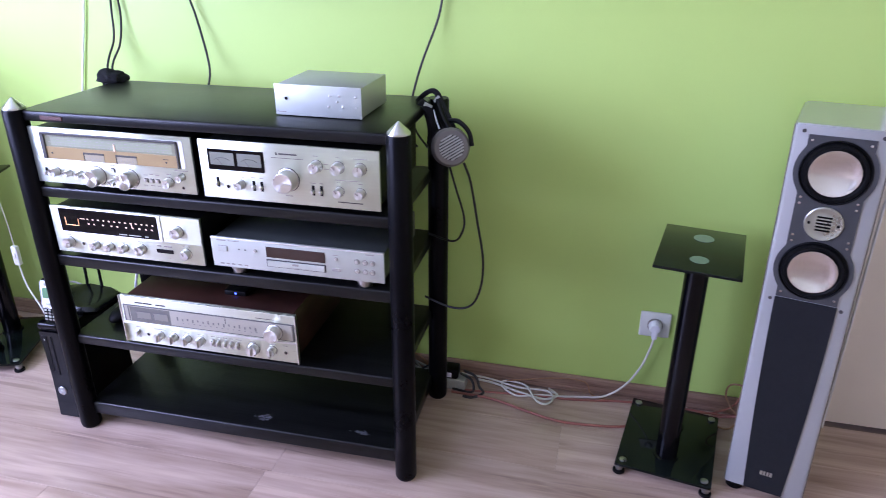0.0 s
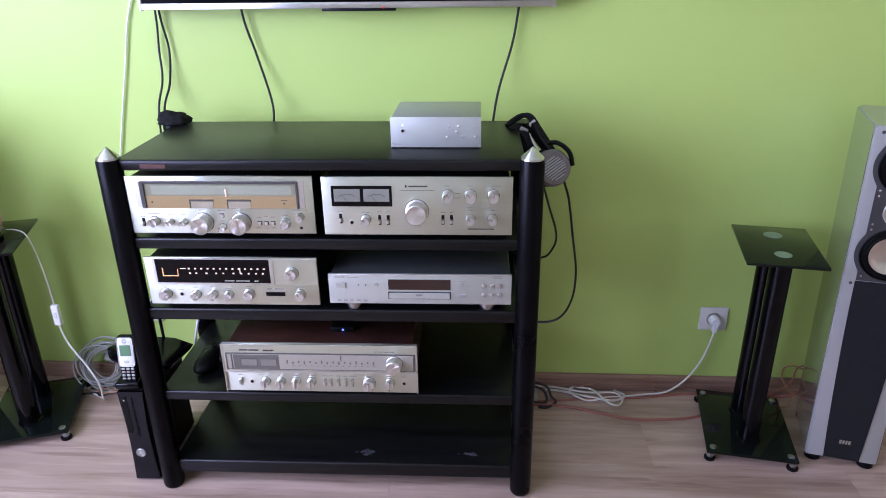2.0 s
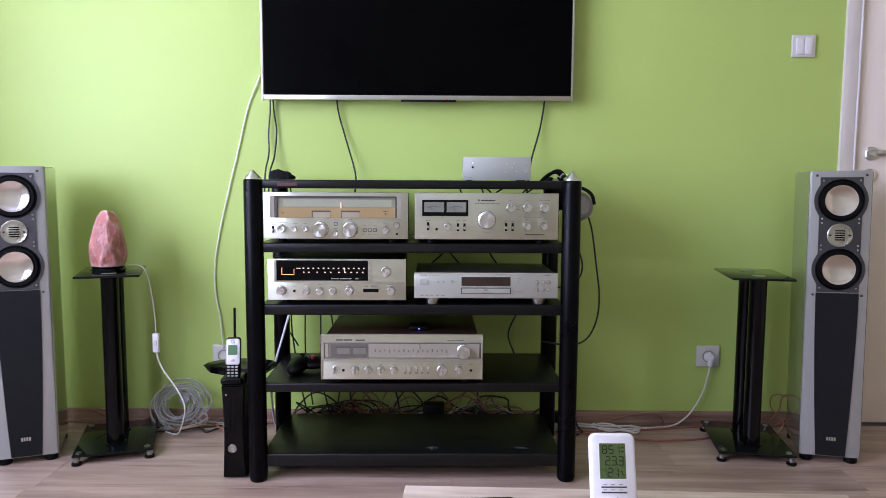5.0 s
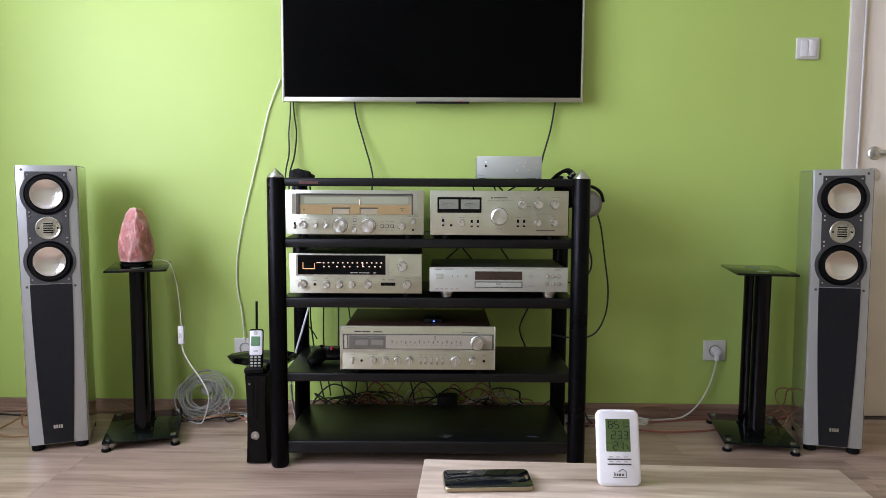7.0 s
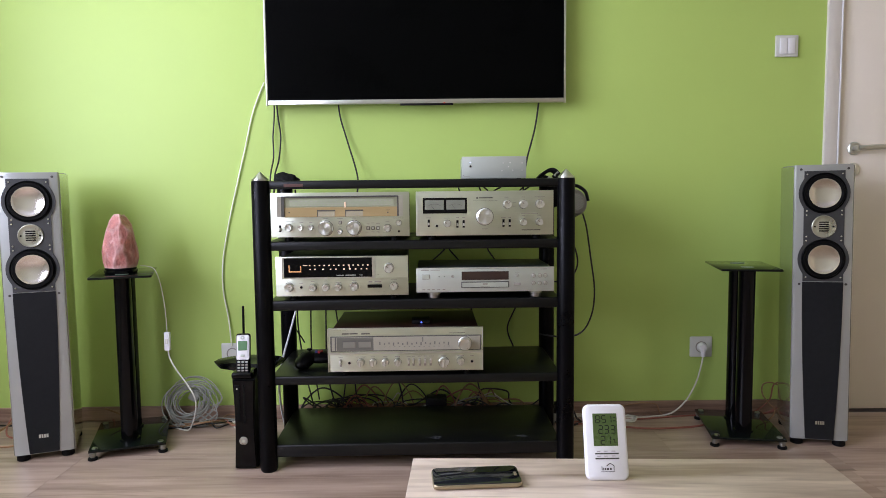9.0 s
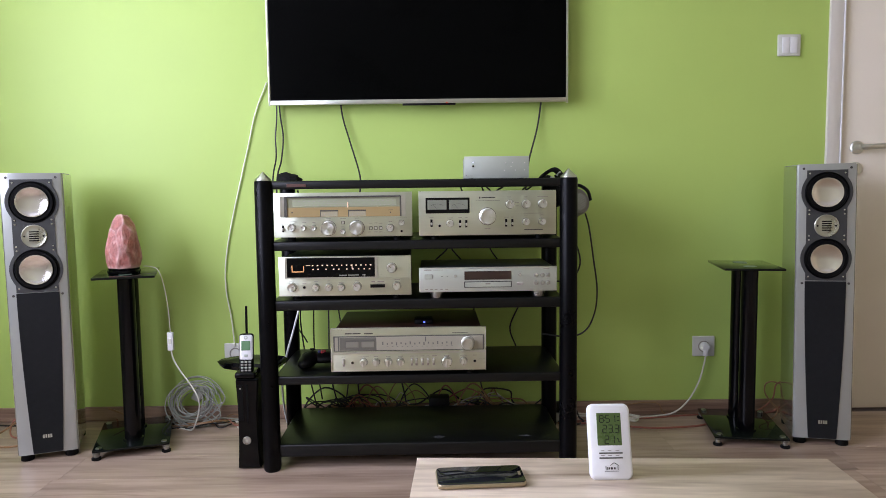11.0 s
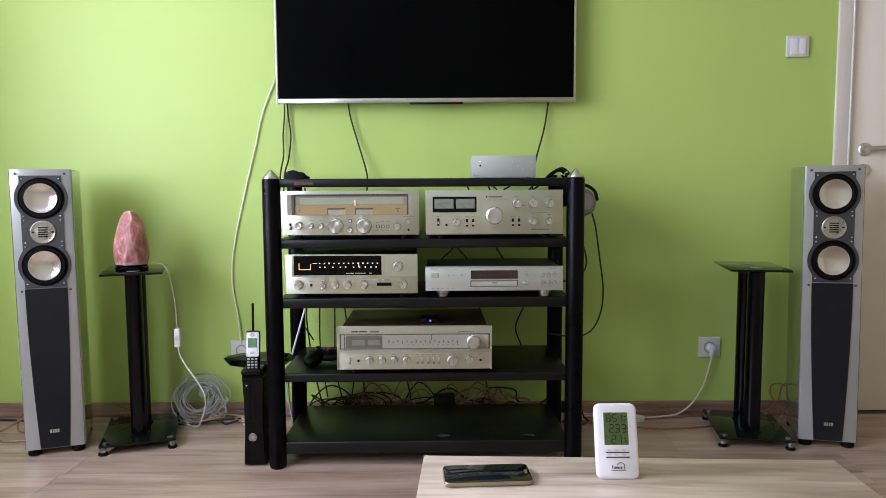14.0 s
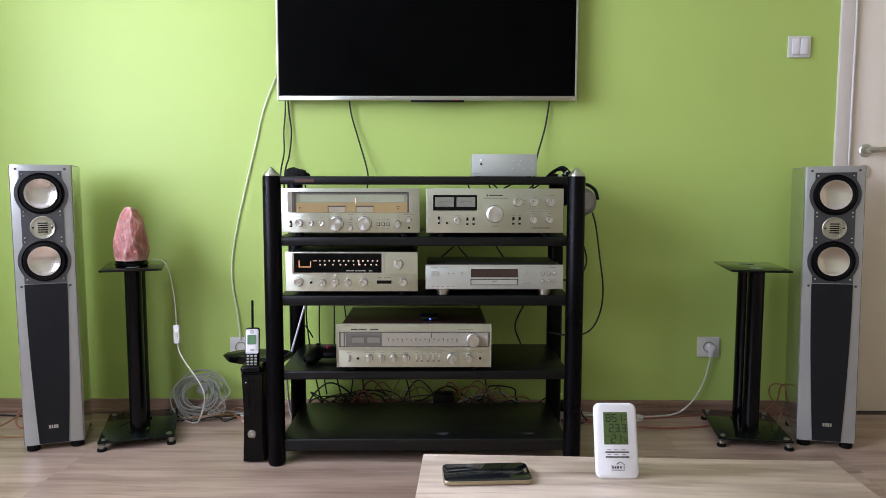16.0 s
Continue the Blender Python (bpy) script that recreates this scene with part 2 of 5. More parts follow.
M_SIDE = mat("gloss_silver_lacquer", (0.42, 0.44, 0.41), 0.15, 0.85, var=0.01, scale=5, fine=40, rvar=0.0, coat=0.6)
M_CONE = mat("aluminium_cone", (0.86, 0.83, 0.80), 0.20, 1.0, var=0.01, scale=5, fine=10, rvar=0.0)
M_RUB = mat("black_rubber", (0.0025, 0.0025, 0.0025), 0.5, var=0.2, scale=40, spec=0.14)
M_BAFFLE = mat("graphite_plate", (0.037, 0.038, 0.037), 0.5, var=0.12, scale=30, fine=400, bump=0.1)
M_CLOTH = mat("dark_grey_cloth", (0.0145, 0.015, 0.0155), 0.85, var=0.2, scale=60, fine=900, bump=0.5, spec=0.12)
M_GLOSS = mat("black_gloss_plastic", (0.0015, 0.0015, 0.002), 0.14, var=0.2, scale=20, rvar=0.04, spec=0.22)
M_GLASS = mat("black_tempered_glass", (0.004, 0.006, 0.005), 0.06, var=0.1, scale=10, rvar=0.02, spec=0.28)
M_PLAST = mat("black_matt_plastic", (0.003, 0.003, 0.003), 0.42, var=0.2, scale=40, fine=500, bump=0.06, spec=0.17)
M_CHROME = mat("chrome", (0.82, 0.82, 0.82), 0.14, 1.0, var=0.04)
M_SCREEN = mat("switched_off_screen", (0.0012, 0.0013, 0.0012), 0.28, var=0.1, scale=4, spec=0.03, rvar=0.02)
M_WHITE = mat("white_plastic", (0.80, 0.80, 0.79), 0.35, var=0.03, scale=20)
M_PLATE = mat("ivory_socket_plastic", (0.66, 0.67, 0.60), 0.35, var=0.03, scale=20)
M_WCABLE = mat("white_cable", (0.66, 0.645, 0.56), 0.5, var=0.06, scale=20)
M_PALE = mat("pale_wall_cable", (0.82, 0.85, 0.66), 0.4, var=0.05, scale=20)
M_GCABLE = mat("grey_cable", (0.33, 0.335, 0.285), 0.5, var=0.1, scale=20)
M_BCABLE = mat("black_cable", (0.012, 0.012, 0.012), 0.5, var=0.2, scale=20)
M_RCABLE = mat("red_clear_speaker_wire", (0.30, 0.105, 0.07), 0.4, var=0.2, scale=30)
M_OCABLE = mat("copper_speaker_wire", (0.30, 0.17, 0.08), 0.4, 0.2, var=0.2, scale=30)
M_CREAMG = mat("cream_dial_glass", (0.25, 0.255, 0.165), 0.12, var=0.05, scale=10)
M_GOLD = mat("gold_dial_strip", (0.35, 0.255, 0.115), 0.3, 0.1, var=0.02, scale=3, fine=8, rvar=0.0)
M_DIAL = mat("grey_dial_glass", (0.35, 0.33, 0.255), 0.12, 0.1, var=0.06, scale=10)
M_METER = mat("meter_face", (0.21, 0.22, 0.17), 0.15, var=0.05, scale=10)
M_SCALE = mat("pale_dial_scale", (0.31, 0.335, 0.225), 0.14, var=0.05, scale=10)
M_LINE = mat("bronze_dial_edge", (0.07, 0.066, 0.055), 0.4)
M_FOOT = mat("satin_metal_foot", (0.40, 0.40, 0.375), 0.30, 1.0, var=0.05)
# print, dark gaps, and the painted shade round knobs and atop the tuner dial
M_INK_SHADE = mat("dark_print_and_shade", (0.05, 0.045, 0.04), 0.6)
M_GINK = mat("grey_print", (0.30, 0.28, 0.24), 0.6)
M_WALNUT = wood("walnut_veneer", (0.014, 0.006, 0.004), (0.05, 0.019, 0.012), (3, 3, 30), 0.34)
M_AMBER = glow("amber_dial_lamp", (1.0, 0.50, 0.20), 0.42)
M_DOT = glow("lit_dial_mark", (1.0, 0.72, 0.50), 0.15)
M_BLUE = glow("blue_indicator", (0.10, 0.16, 1.0), 3.0)
M_REDL = glow("red_indicator", (0.8, 0.08, 0.03), 0.5)
M_LCD = mat("green_lcd", (0.085, 0.13, 0.04), 0.3, var=0.05, scale=20, spec=0.25)
M_LCDINK = mat("lcd_segment", (0.012, 0.016, 0.010), 0.5, spec=0.2)
M_LCD2 = mat("handset_lcd", (0.12, 0.24, 0.12), 0.15, var=0.05, scale=20)
M_GOLDP = mat("gold_phone_metal", (0.37, 0.30, 0.19), 0.4, 0.8, var=0.04)
M_PGLASS = mat("phone_glass", (0.010, 0.011, 0.014), 0.05, var=0.1, rvar=0.02)
M_BROWN = mat("brown_display", (0.036, 0.020, 0.014), 0.06, var=0.1)
M_DISC = mat("bonded_steel_disc", (0.22, 0.30, 0.21), 0.35, 0.3, var=0.15, scale=60)
M_DUST = mat("dust_smudge", (0.034, 0.035, 0.036), 0.9, var=0.5, scale=60)
M_PANE = clear_glass("window_glass")
M_BTHROW = mat("black_felt", (0.010, 0.010, 0.010), 0.9, var=0.3, scale=60, bump=0.4, spec=0.2)

# brushed faceplates: the grain runs across, so reflections smear upwards
for m_ in (M_CHAMP, M_ALU):
    N, Lk = m_.node_tree.nodes, m_.node_tree.links
    up = N.new("ShaderNodeCombineXYZ")
    up.inputs[2].default_value = 1.0
    N["Principled BSDF"].inputs["Anisotropic"].default_value = 0.95
    Lk.new(up.outputs[0], N["Principled BSDF"].inputs["Tangent"])

# spun metal: highlights fan out from the knob's axis
N, Lk = M_KNOB.node_tree.nodes, M_KNOB.node_tree.links
tan = N.new("ShaderNodeTangent")
tan.direction_type, tan.axis = "RADIAL", "Y"
Lk.new(tan.outputs[0], N["Principled BSDF"].inputs["Tangent"])
N["Principled BSDF"].inputs["Anisotropic"].default_value = 0.85
for node in N:
    if node.type == "MAP_RANGE" and node.outputs[0].links and node.outputs[0].links[0].to_socket.name == "Roughness":
        node.inputs["To Min"].default_value, node.inputs["To Max"].default_value = 0.26, 0.32

# rough pink salt rock: red-brown body, pale crystal veins and edges
M_SALT = mat("pink_salt_rock", (0.37, 0.130, 0.105), 0.40, var=0.6, scale=30, fine=140, bump=0.8, subsurf=0.05)
N, Lk = M_SALT.node_tree.nodes, M_SALT.node_tree.links
vor, ramp, mixv, tcs = N.new("ShaderNodeTexNoise"), N.new("ShaderNodeValToRGB"), N.new("ShaderNodeMix"), N.new("ShaderNodeTexCoord")
mps = N.new("ShaderNodeMapping")
mps.inputs["Scale"].default_value = (1, 1, 0.45)
mps.inputs["Rotation"].default_value = (0.3, 0.25, 0)
vor.inputs["Scale"].default_value, vor.inputs["Detail"].default_value, vor.inputs["Distortion"].default_value = 34.0, 5.0, 0.8
ramp.color_ramp.elements[0].position, ramp.color_ramp.elements[1].position = 0.54, 0.78
ramp.color_ramp.elements[0].color, ramp.color_ramp.elements[1].color = (0, 0, 0, 1), (1, 1, 1, 1)
mixv.data_type = "RGBA"
mixv.inputs[7].default_value = (0.66, 0.40, 0.35, 1)
p = N["Principled BSDF"]
old = p.inputs["Base Color"].links[0].from_socket
Lk.new(tcs.outputs["Object"], mps.inputs[0]), Lk.new(mps.outputs[0], vor.inputs["Vector"]), Lk.new(vor.outputs[0], ramp.inputs[0])
Lk.new(ramp.outputs[0], mixv.inputs[0]), Lk.new(old, mixv.inputs[6])
# broken ridges are paler
geo, ridge, mixr = N.new("ShaderNodeNewGeometry"), N.new("ShaderNodeMapRange"), N.new("ShaderNodeMix")
ridge.inputs["From Min"].default_value, ridge.inputs["From Max"].default_value = 0.505, 0.56
ridge.inputs["To Max"].default_value = 0.8
mixr.data_type = "RGBA"
mixr.inputs[7].default_value = (0.74, 0.50, 0.45, 1)
Lk.new(geo.outputs["Pointiness"], ridge.inputs[0]), Lk.new(ridge.outputs[0], mixr.inputs[0])
Lk.new(mixv.outputs[2], mixr.inputs[6]), Lk.new(mixr.outputs[2], p.inputs["Base Color"])

# ---- structure ----
X0, X1, Y0, YW, H = WX, 1.95, -2.9, 1.93, 2.6
DX0, DX1, DZ = 0.627, 1.56, 2.06

bm = B()
box(bm, X0 - 0.2, DX0, YW, YW + 0.14, 0, H)
box(bm, DX1, X1 + 0.2, YW, YW + 0.14, 0, H)
box(bm, DX0, DX1, YW, YW + 0.14, DZ, H)
solid("wall_north", bm, M_WALL, "plain wall in fresh lime green paint", "wall", kind="structure", smooth=False)
bm = B()
box(bm, X1, X1 + 0.14, Y0, YW, 0, H)
solid("wall_east", bm, M_TAN, "plain wall in pale tan paint", "wall", kind="structure", smooth=False)
bm = B()
box(bm, X0 - 0.2, X1 + 0.2, Y0 - 0.14, Y0, 0, H)
solid("wall_south", bm, M_CREAM, "plain pale olive painted wall", "wall", kind="structure", smooth=False)
bm = B()
box(bm, X0 - 0.2, X0, Y0, WINDOW_Y[0], 0, H)
box(bm, X0 - 0.2, X0, WINDOW_Y[1], YW, 0, H)
box(bm, X0 - 0.2, X0, WINDOW_Y[0], WINDOW_Y[1], 0, WINDOW_Z[0])
box(bm, X0 - 0.2, X0, WINDOW_Y[0], WINDOW_Y[1], WINDOW_Z[1], H)
solid("wall_west", bm, M_CREAM, "plain pale olive wall with a wide window", "wall", kind="structure", smooth=False)
bm = B()
box(bm, X0 - 0.2, X1 + 0.2, Y0 - 0.14, YW + 0.14, H, H + 0.15)
solid("ceiling", bm, M_CEIL, "plain white painted ceiling", "ceiling", kind="structure", smooth=False)

# window in the west wall
win = thing("window_1", pose(X0 - 0.12, 0, 0), "wide white window letting in daylight", "window", kind="structure")
ya, yb, za, zb = *WINDOW_Y, *WINDOW_Z
for y in (ya, (ya + yb) / 2 - 0.03, yb - 0.06):
    part("window_frame", box(B(), -0.03, 0.03, y, y + 0.06, za, zb, 0.004), M_WHITE, win)
for z in (za, zb - 0.06):
    part("window_frame", box(B(), -0.028, 0.028, ya + 0.06, yb - 0.06, z, z + 0.06, 0.004), M_WHITE, win)
for y0, y1 in ((ya + 0.06, (ya + yb) / 2 - 0.03), ((ya + yb) / 2 + 0.03, yb - 0.06)):
    pane = part("pane", box(B(), -0.004, 0.004, y0, y1, za + 0.06, zb - 0.06), M_PANE, win, smooth=False)
    pane.visible_shadow = False

# door in the north wall
door = thing("door_1", pose(0, YW, 0), "closed white flush door with steel lever handle", "door", kind="structure")
for x0, x1, z0, z1 in ((DX0, DX0 + 0.052, 0, DZ), (DX1 - 0.052, DX1, 0, DZ), (DX0 + 0.052, DX1 - 0.052, DZ - 0.052, DZ)):
    part("casing", box(B(), x0, x1, -0.012, 0.15, z0, z1, 0.004), M_TRIM, door)
part("door_leaf", box(B(), DX0 + 0.057, DX1 - 0.055, 0.004, 0.044, 0.012, DZ - 0.056, 0.003), M_DOOR, door)
part("stop_lip", box(B(), DX0 + 0.0522, DX0 + 0.0565, -0.016, 0.02, 0.0, DZ - 0.053, 0.0012), M_WHITE, door)
part("threshold", box(B(), DX0 + 0.052, DX1 - 0.052, 0.046, 0.15, 0.0, 0.008, 0.002), M_BASE, door)
hd = part("handle", lathe(B(), [(0, 0), (0.026, 0), (0.026, 0.006), (0.022, 0.010), (0.012, 0.010), (0.011, 0.045), (0, 0.045)], 28, facing(0.752, 1.054, 0.004)), M_ALU, door, "brushed steel lever handle")
part("lever", tube(B(), [(0.752, -0.036, 1.054), (0.768, -0.044, 1.054), (0.80, -0.046, 1.056), (0.87, -0.045, 1.058)], 0.0105, 12), M_ALU, hd)
lk = part("lock_plate", lathe(B(), [(0, 0), (0.026, 0), (0.026, 0.006), (0.020, 0.010), (0, 0.010)], 28, facing(0.750, 0.972, 0.004)), M_ALU, door, "round steel keyhole plate")
part("keyhole", box(B(), 0.745, 0.751, -0.0075, -0.0055, 0.960, 0.984, 0.001), M_INK_SHADE, lk)

# skirting boards
for x0, x1 in ((X0, DX0 - 0.001), (DX1 + 0.001, X1)):
    bm = B()
    box(bm, x0, x1, YW - 0.014, YW - 0.001, 0.0, 0.058, 0.004)
    box(bm, x0, x1, YW - 0.018, YW - 0.0145, 0.004, 0.020, 0.0015)
    solid("baseboard", bm, M_BASE, "brown wood-look skirting board", "baseboard", kind="structure")


def wall_plate(name, x, z, label, sunk):
    t = thing(name, pose(x, YW - 0.001, z), label, "socket" if sunk else "light switch", kind="structure")
    part("plate", box(B(), -0.044, 0.044, -0.010, 0, -0.041, 0.041, 0.004, 3), M_PLATE, t)
    return t


sw = wall_plate("wall_switch", 0.472, 1.447, "white double rocker light switch on green wall", False)
for s in (-1, 1):
    part("rocker", box(B(), min(s * 0.001, s * 0.029), max(s * 0.001, s * 0.029), -0.0145, -0.0085, -0.030, 0.030, 0.002), M_WHITE, sw)


def socket(x, z):
    t = wall_plate("wall_socket", x, z, "white wall socket on the green wall", True)
    part("well", lathe(B(), [(0.0225, 0.0085), (0.0225, 0.013), (0.0195, 0.013), (0.0195, 0.0085)], 28, facing(0, 0)), M_GINK, t)
    return t


socket(0.166, 0.276)
socket(-1.700, 0.270)

# ---- television ----
tv = thing("television", pose(-0.954, 1.858, 1.233), "switched-off flat television with thin silver bezel on the wall", "television")
TW, TH = 0.566, 0.652
part("housing", box(B(), -TW + 0.004, TW - 0.004, 0.012, 0.045, 0.006, TH - 0.004, 0.006), M_PLAST, tv)
part("wall_bracket", box(B(), -0.2, 0.2, 0.045, 0.071, 0.2, 0.45, 0.003), M_PLAST, tv)
part("screen", box(B(), -TW + 0.0085, TW - 0.0085, 0.002, 0.012, 0.0195, TH - 0.0085), M_SCREEN, tv, "black glass screen", smooth=False)
for x0, x1, z0, z1, y in ((-TW, -TW + 0.008, 0, TH, 0), (TW - 0.008, TW, 0, TH, 0), (-TW + 0.008, TW - 0.008, TH - 0.008, TH, 0), (-TW + 0.008, TW - 0.008, 0.003, 0.019, -0.002)):
    part("bezel", box(B(), x0, x1, y, 0.014, z0, z1, 0.0015), M_CHAMP if y == 0 else M_ALU, tv)
part("chin", box(B(), -0.06, 0.14, -0.0045, 0.006, -0.004, 0.003, 0.001), M_PLAST, tv)
part("indicator", box(B(), 0.104, 0.110, -0.0050, -0.0025, 0.002, 0.007, 0.001), M_REDL, tv, "small red standby light")

# ---- equipment rack ----
RACK = pose(-0.953, 1.600, 0, 0, 0, 0.9)
rack = thing("equipment_rack", RACK, "black wooden five-shelf hi-fi rack with silver cone tips", "rack")
PX, PY = 0.486, 0.187
for sx in (-1, 1):
    for sy in (-1, 1):
        p = part("post", lathe(B(), [(0, 0), (0.024, 0), (0.027, 0.004), (0.0285, 0.012), (0.0285, 0.940), (0.0265, 0.945), (0, 0.945)], 32, pose(sx * PX, sy * PY, 0)), M_POST, rack)
        if sy > 0:
            continue
        part("cone_tip", lathe(B(), [(0.0262, 0.9455), (0.0262, 0.9495), (0.0245, 0.9515), (0.0015, 0.9735), (0, 0.9738)], 32, pose(sx * PX, sy * PY, 0)), M_ALU, p, "silver metal cone")
part("badge", box(B(), -0.411, -0.350, -PY - 0.0082, -PY - 0.005, 0.9245, 0.9345, 0.001, 1), mat("dull_red_brown_plate", (0.085, 0.036, 0.026), 0.45), rack, "small dull brown plate")
SHELVES = ((0.918, 0.9445), (0.722, 0.752), (0.528, 0.562), (0.284, 0.314), (0.044, 0.086))
for z0, z1 in SHELVES:
    part("shelf", box(B(), -PX + 0.014, PX - 0.014, -PY - 0.006, PY + 0.012, z0, z1, 0.006, 3), M_BLACK, rack)


# ---- front panel pieces: x across, z up, the panel's face at y = 0 ----
def knob(parent, x, z, r, h=None, y=0.0, turn=35.0, material=None):
    h = h or 0.55 * r + 0.008
    r = r * 0.92
    k = part("knob", lathe(B(), [(0, 0), (r * 1.08, 0), (r * 1.08, 0.0025), (r, 0.0035), (r * 0.97, h - 0.0015), (r * 0.90, h), (r * 0.55, h - 0.0008), (0, h - 0.0006)], 28, facing(x, z, y)), material or M_KNOB, parent, "turned aluminium knob")
    # thin dark ring painted in for the knob's shadow on the panel
    part("shade_ring_or_collar", lathe(B(), [(r * 1.14, 0), (r * 1.14, 0.0008), (r * 1.0, 0.0008)], 24, facing(x, z, y)), M_INK_SHADE, k)
    bm = B()
    box(bm, -r * 0.09, r * 0.09, -h - 0.0012, -h + 0.0005, r * 0.1, r * 0.92, 0, m=pose(x, y, z, 0, turn, 0))
    part("pointer", bm, M_ALU if r > 0.015 else M_GINK, k, smooth=False)
    return k


def lever(parent, x, z, y=0.0, h=0.014):
    s = part("toggle_slot", box(B(), x - 0.0035, x + 0.0035, y - 0.001, y + 0.003, z - h * 0.75, z + h * 0.75, 0.0008), M_RUB, parent)
    part("toggle", box(B(), x - 0.0028, x + 0.0028, y - 0.011, y, z - 0.006, z + 0.002, 0.001), M_KNOB, s)


def jack(parent, x, z, r=0.004, y=0.0):
    j = part("jack", lathe(B(), [(r * 0.80, 0.0), (r * 0.80, 0.002), (r, 0.002), (r * 1.1, 0.0)], 16, facing(x, z, y)), M_CHROME, parent)
    part("jack_hole", lathe(B(), [(0, 0.0012), (r * 0.79, 0.0012)], 16, facing(x, z, y)), M_RUB, j)


def plate(name, parent, x0, x1, z0, z1, material, y0=-0.002, y1=0.001, bev=0.0006, label=""):
    return part(name, box(B(), x0, x1, y0, y1, z0, z1, bev, 1), material, parent, label, smooth=False)


def bars(parent, items, material, y=-0.0008):
    """Small print as plain bars: (x, z, length, height)."""
    for x, z, w, h in items:
        part("print", box(B(), x - w / 2, x + w / 2, y, 0.0005, z - h / 2, z + h / 2), material, parent, smooth=False)


def unit(name, x0, x1, z0, z1, shelf, depth, label, category, y=1.402, body_material=None, face_material=None, inset=0.008):
    """A hi-fi unit with its face plate; its origin is the middle of the front's lower edge, on the shelf."""
    w = (x1 - x0) / 2
    t = thing(name, pose((x0 + x1) / 2, y, shelf + 0.0003, 0, 0, 0.9), label, category)
    b, h = z0 - shelf, z1 - shelf
    part("body", box(B(), -w + inset, w - inset, 0.0075, depth, b + 0.004, h - 0.004, 0.003), body_material or M_PLAST, t)
    part("faceplate", box(B(), -w, w, 0, 0.007, b, h, 0.0012), face_material or M_CHAMP, t, "brushed aluminium faceplate")
    for sx in (-1, 1):
        for yy in (0.035, depth - 0.04):
            part("foot", rod(B(), 0.013, 0, b + 0.0045, 16, pose(sx * (w - 0.05), yy, 0)), M_RUB, t)

    def at(u, v):
        return -w + 2 * w * u, b + (h - b) * v
    return t, at, 2 * w, h - b


# tuner with the long cream dial
tun, at, W, HH = unit("radio_tuner", -1.405, -0.965, 0.765, 0.906, 0.752, 0.31, "champagne vintage radio tuner with wide cream dial", "tuner")
def tu(X, Y):
    return at((X - 38) / 734, (265 - Y) / 227)
(xa, zt), (xb, zb2) = tu(72, 55), tu(738, 162)
plate("dial_surround", tun, xa, xb, zb2, zt, M_ALU, -0.0015)
(xa, zt), (xb, zb2) = tu(100, 58), tu(712, 162)
dial = plate("dial_glass", tun, xa, xb, zb2, zt, M_CREAMG, -0.0022, label="cream dial glass")
# dark strips stand for the shade along the dial recess's top and end walls
plate("dial_top_shade", dial, xa, xb, zt - 0.0035, zt + 0.0012, M_INK_SHADE, -0.0075)
for x0_, x1_ in ((xa - 0.002, xa + 0.008), (xb - 0.003, xb + 0.002)):
    plate("shaded_dial_end", dial, x0_, x1_, zb2, zt, M_LINE, -0.0060)
(xc, zc), (xd, zd) = tu(140, 72), tu(690, 108)
plate("scale_band", dial, xc, xd, zd, zc, M_SCALE, -0.0026)
(xa, zt), (xb, zb2) = tu(100, 113), tu(712, 162)
plate("gold_strip", dial, xa, xb, zb2, zt, M_GOLD, -0.0032)
for X in (287, 435):
    (xa, zt), (xb, zb2) = tu(X, 128), tu(X + 92, 162)
    plate("meter_window", dial, xa, xb, zb2, zt, M_METERW, -0.0040)
    plate("meter_lip", dial, xa - 0.001, xb + 0.001, zt - 0.0035, zt + 0.0008, M_LINE, -0.0052)
    plate("meter_side", dial, xa - 0.001, xa + 0.0012, zb2, zt - 0.0036, M_LINE, -0.0052)
    bars(dial, [(xa + 0.006 + 0.0075 * k, zb2 + 0.006 + 0.002 * (k % 2), 0.0012, 0.005) for k in range(6)], M_GINK, -0.0044)
xa, zt = tu(433, 88)
plate("pointer", dial, xa - 0.0016, xa + 0.0016, zt - 0.017, zt + 0.001, M_DOT, -0.0048)
rng = random.Random(4)
bars(dial, [(*tu(150 + 26 * k, 82), 0.007, 0.0014) for k in range(21)] + [(*tu(165 + 22 * k, 103), 0.005, 0.0014) for k in range(24)] + [(*tu(405, 70), 0.33, 0.0007), (*tu(405, 94), 0.33, 0.0007)], M_GINK, -0.0030)
bars(dial, [(*tu(138, 138), 0.004, 0.004), (*tu(658, 142), 0.004, 0.004), (*tu(658, 130), 0.014, 0.0014)], M_INK_SHADE, -0.0040)
for X, Y, r in ((133, 215, 20), (196, 217, 14), (250, 217, 14), (328, 220, 39), (403, 238, 14), (478, 220, 39), (655, 222, 20), (715, 196, 15)):
    knob(tun, *tu(X, Y), r * 0.0006, h=0.032 if r > 30 else 0.020, turn=rng.uniform(-60, 60))
lever(tun, *tu(87, 220))
for X, Y in ((405, 192), (552, 222), (578, 222), (604, 222)):
    x, z = tu(X, Y)
    k = plate("button_well", tun, x - 0.0052, x + 0.0052, z - 0.0052, z + 0.0052, M_INK_SHADE, -0.001)
    plate("button", k, x - 0.0036, x + 0.0036, z - 0.0036, z + 0.0036, M_KNOB, -0.005)
jack(tun, *tu(715, 240), 0.0042)
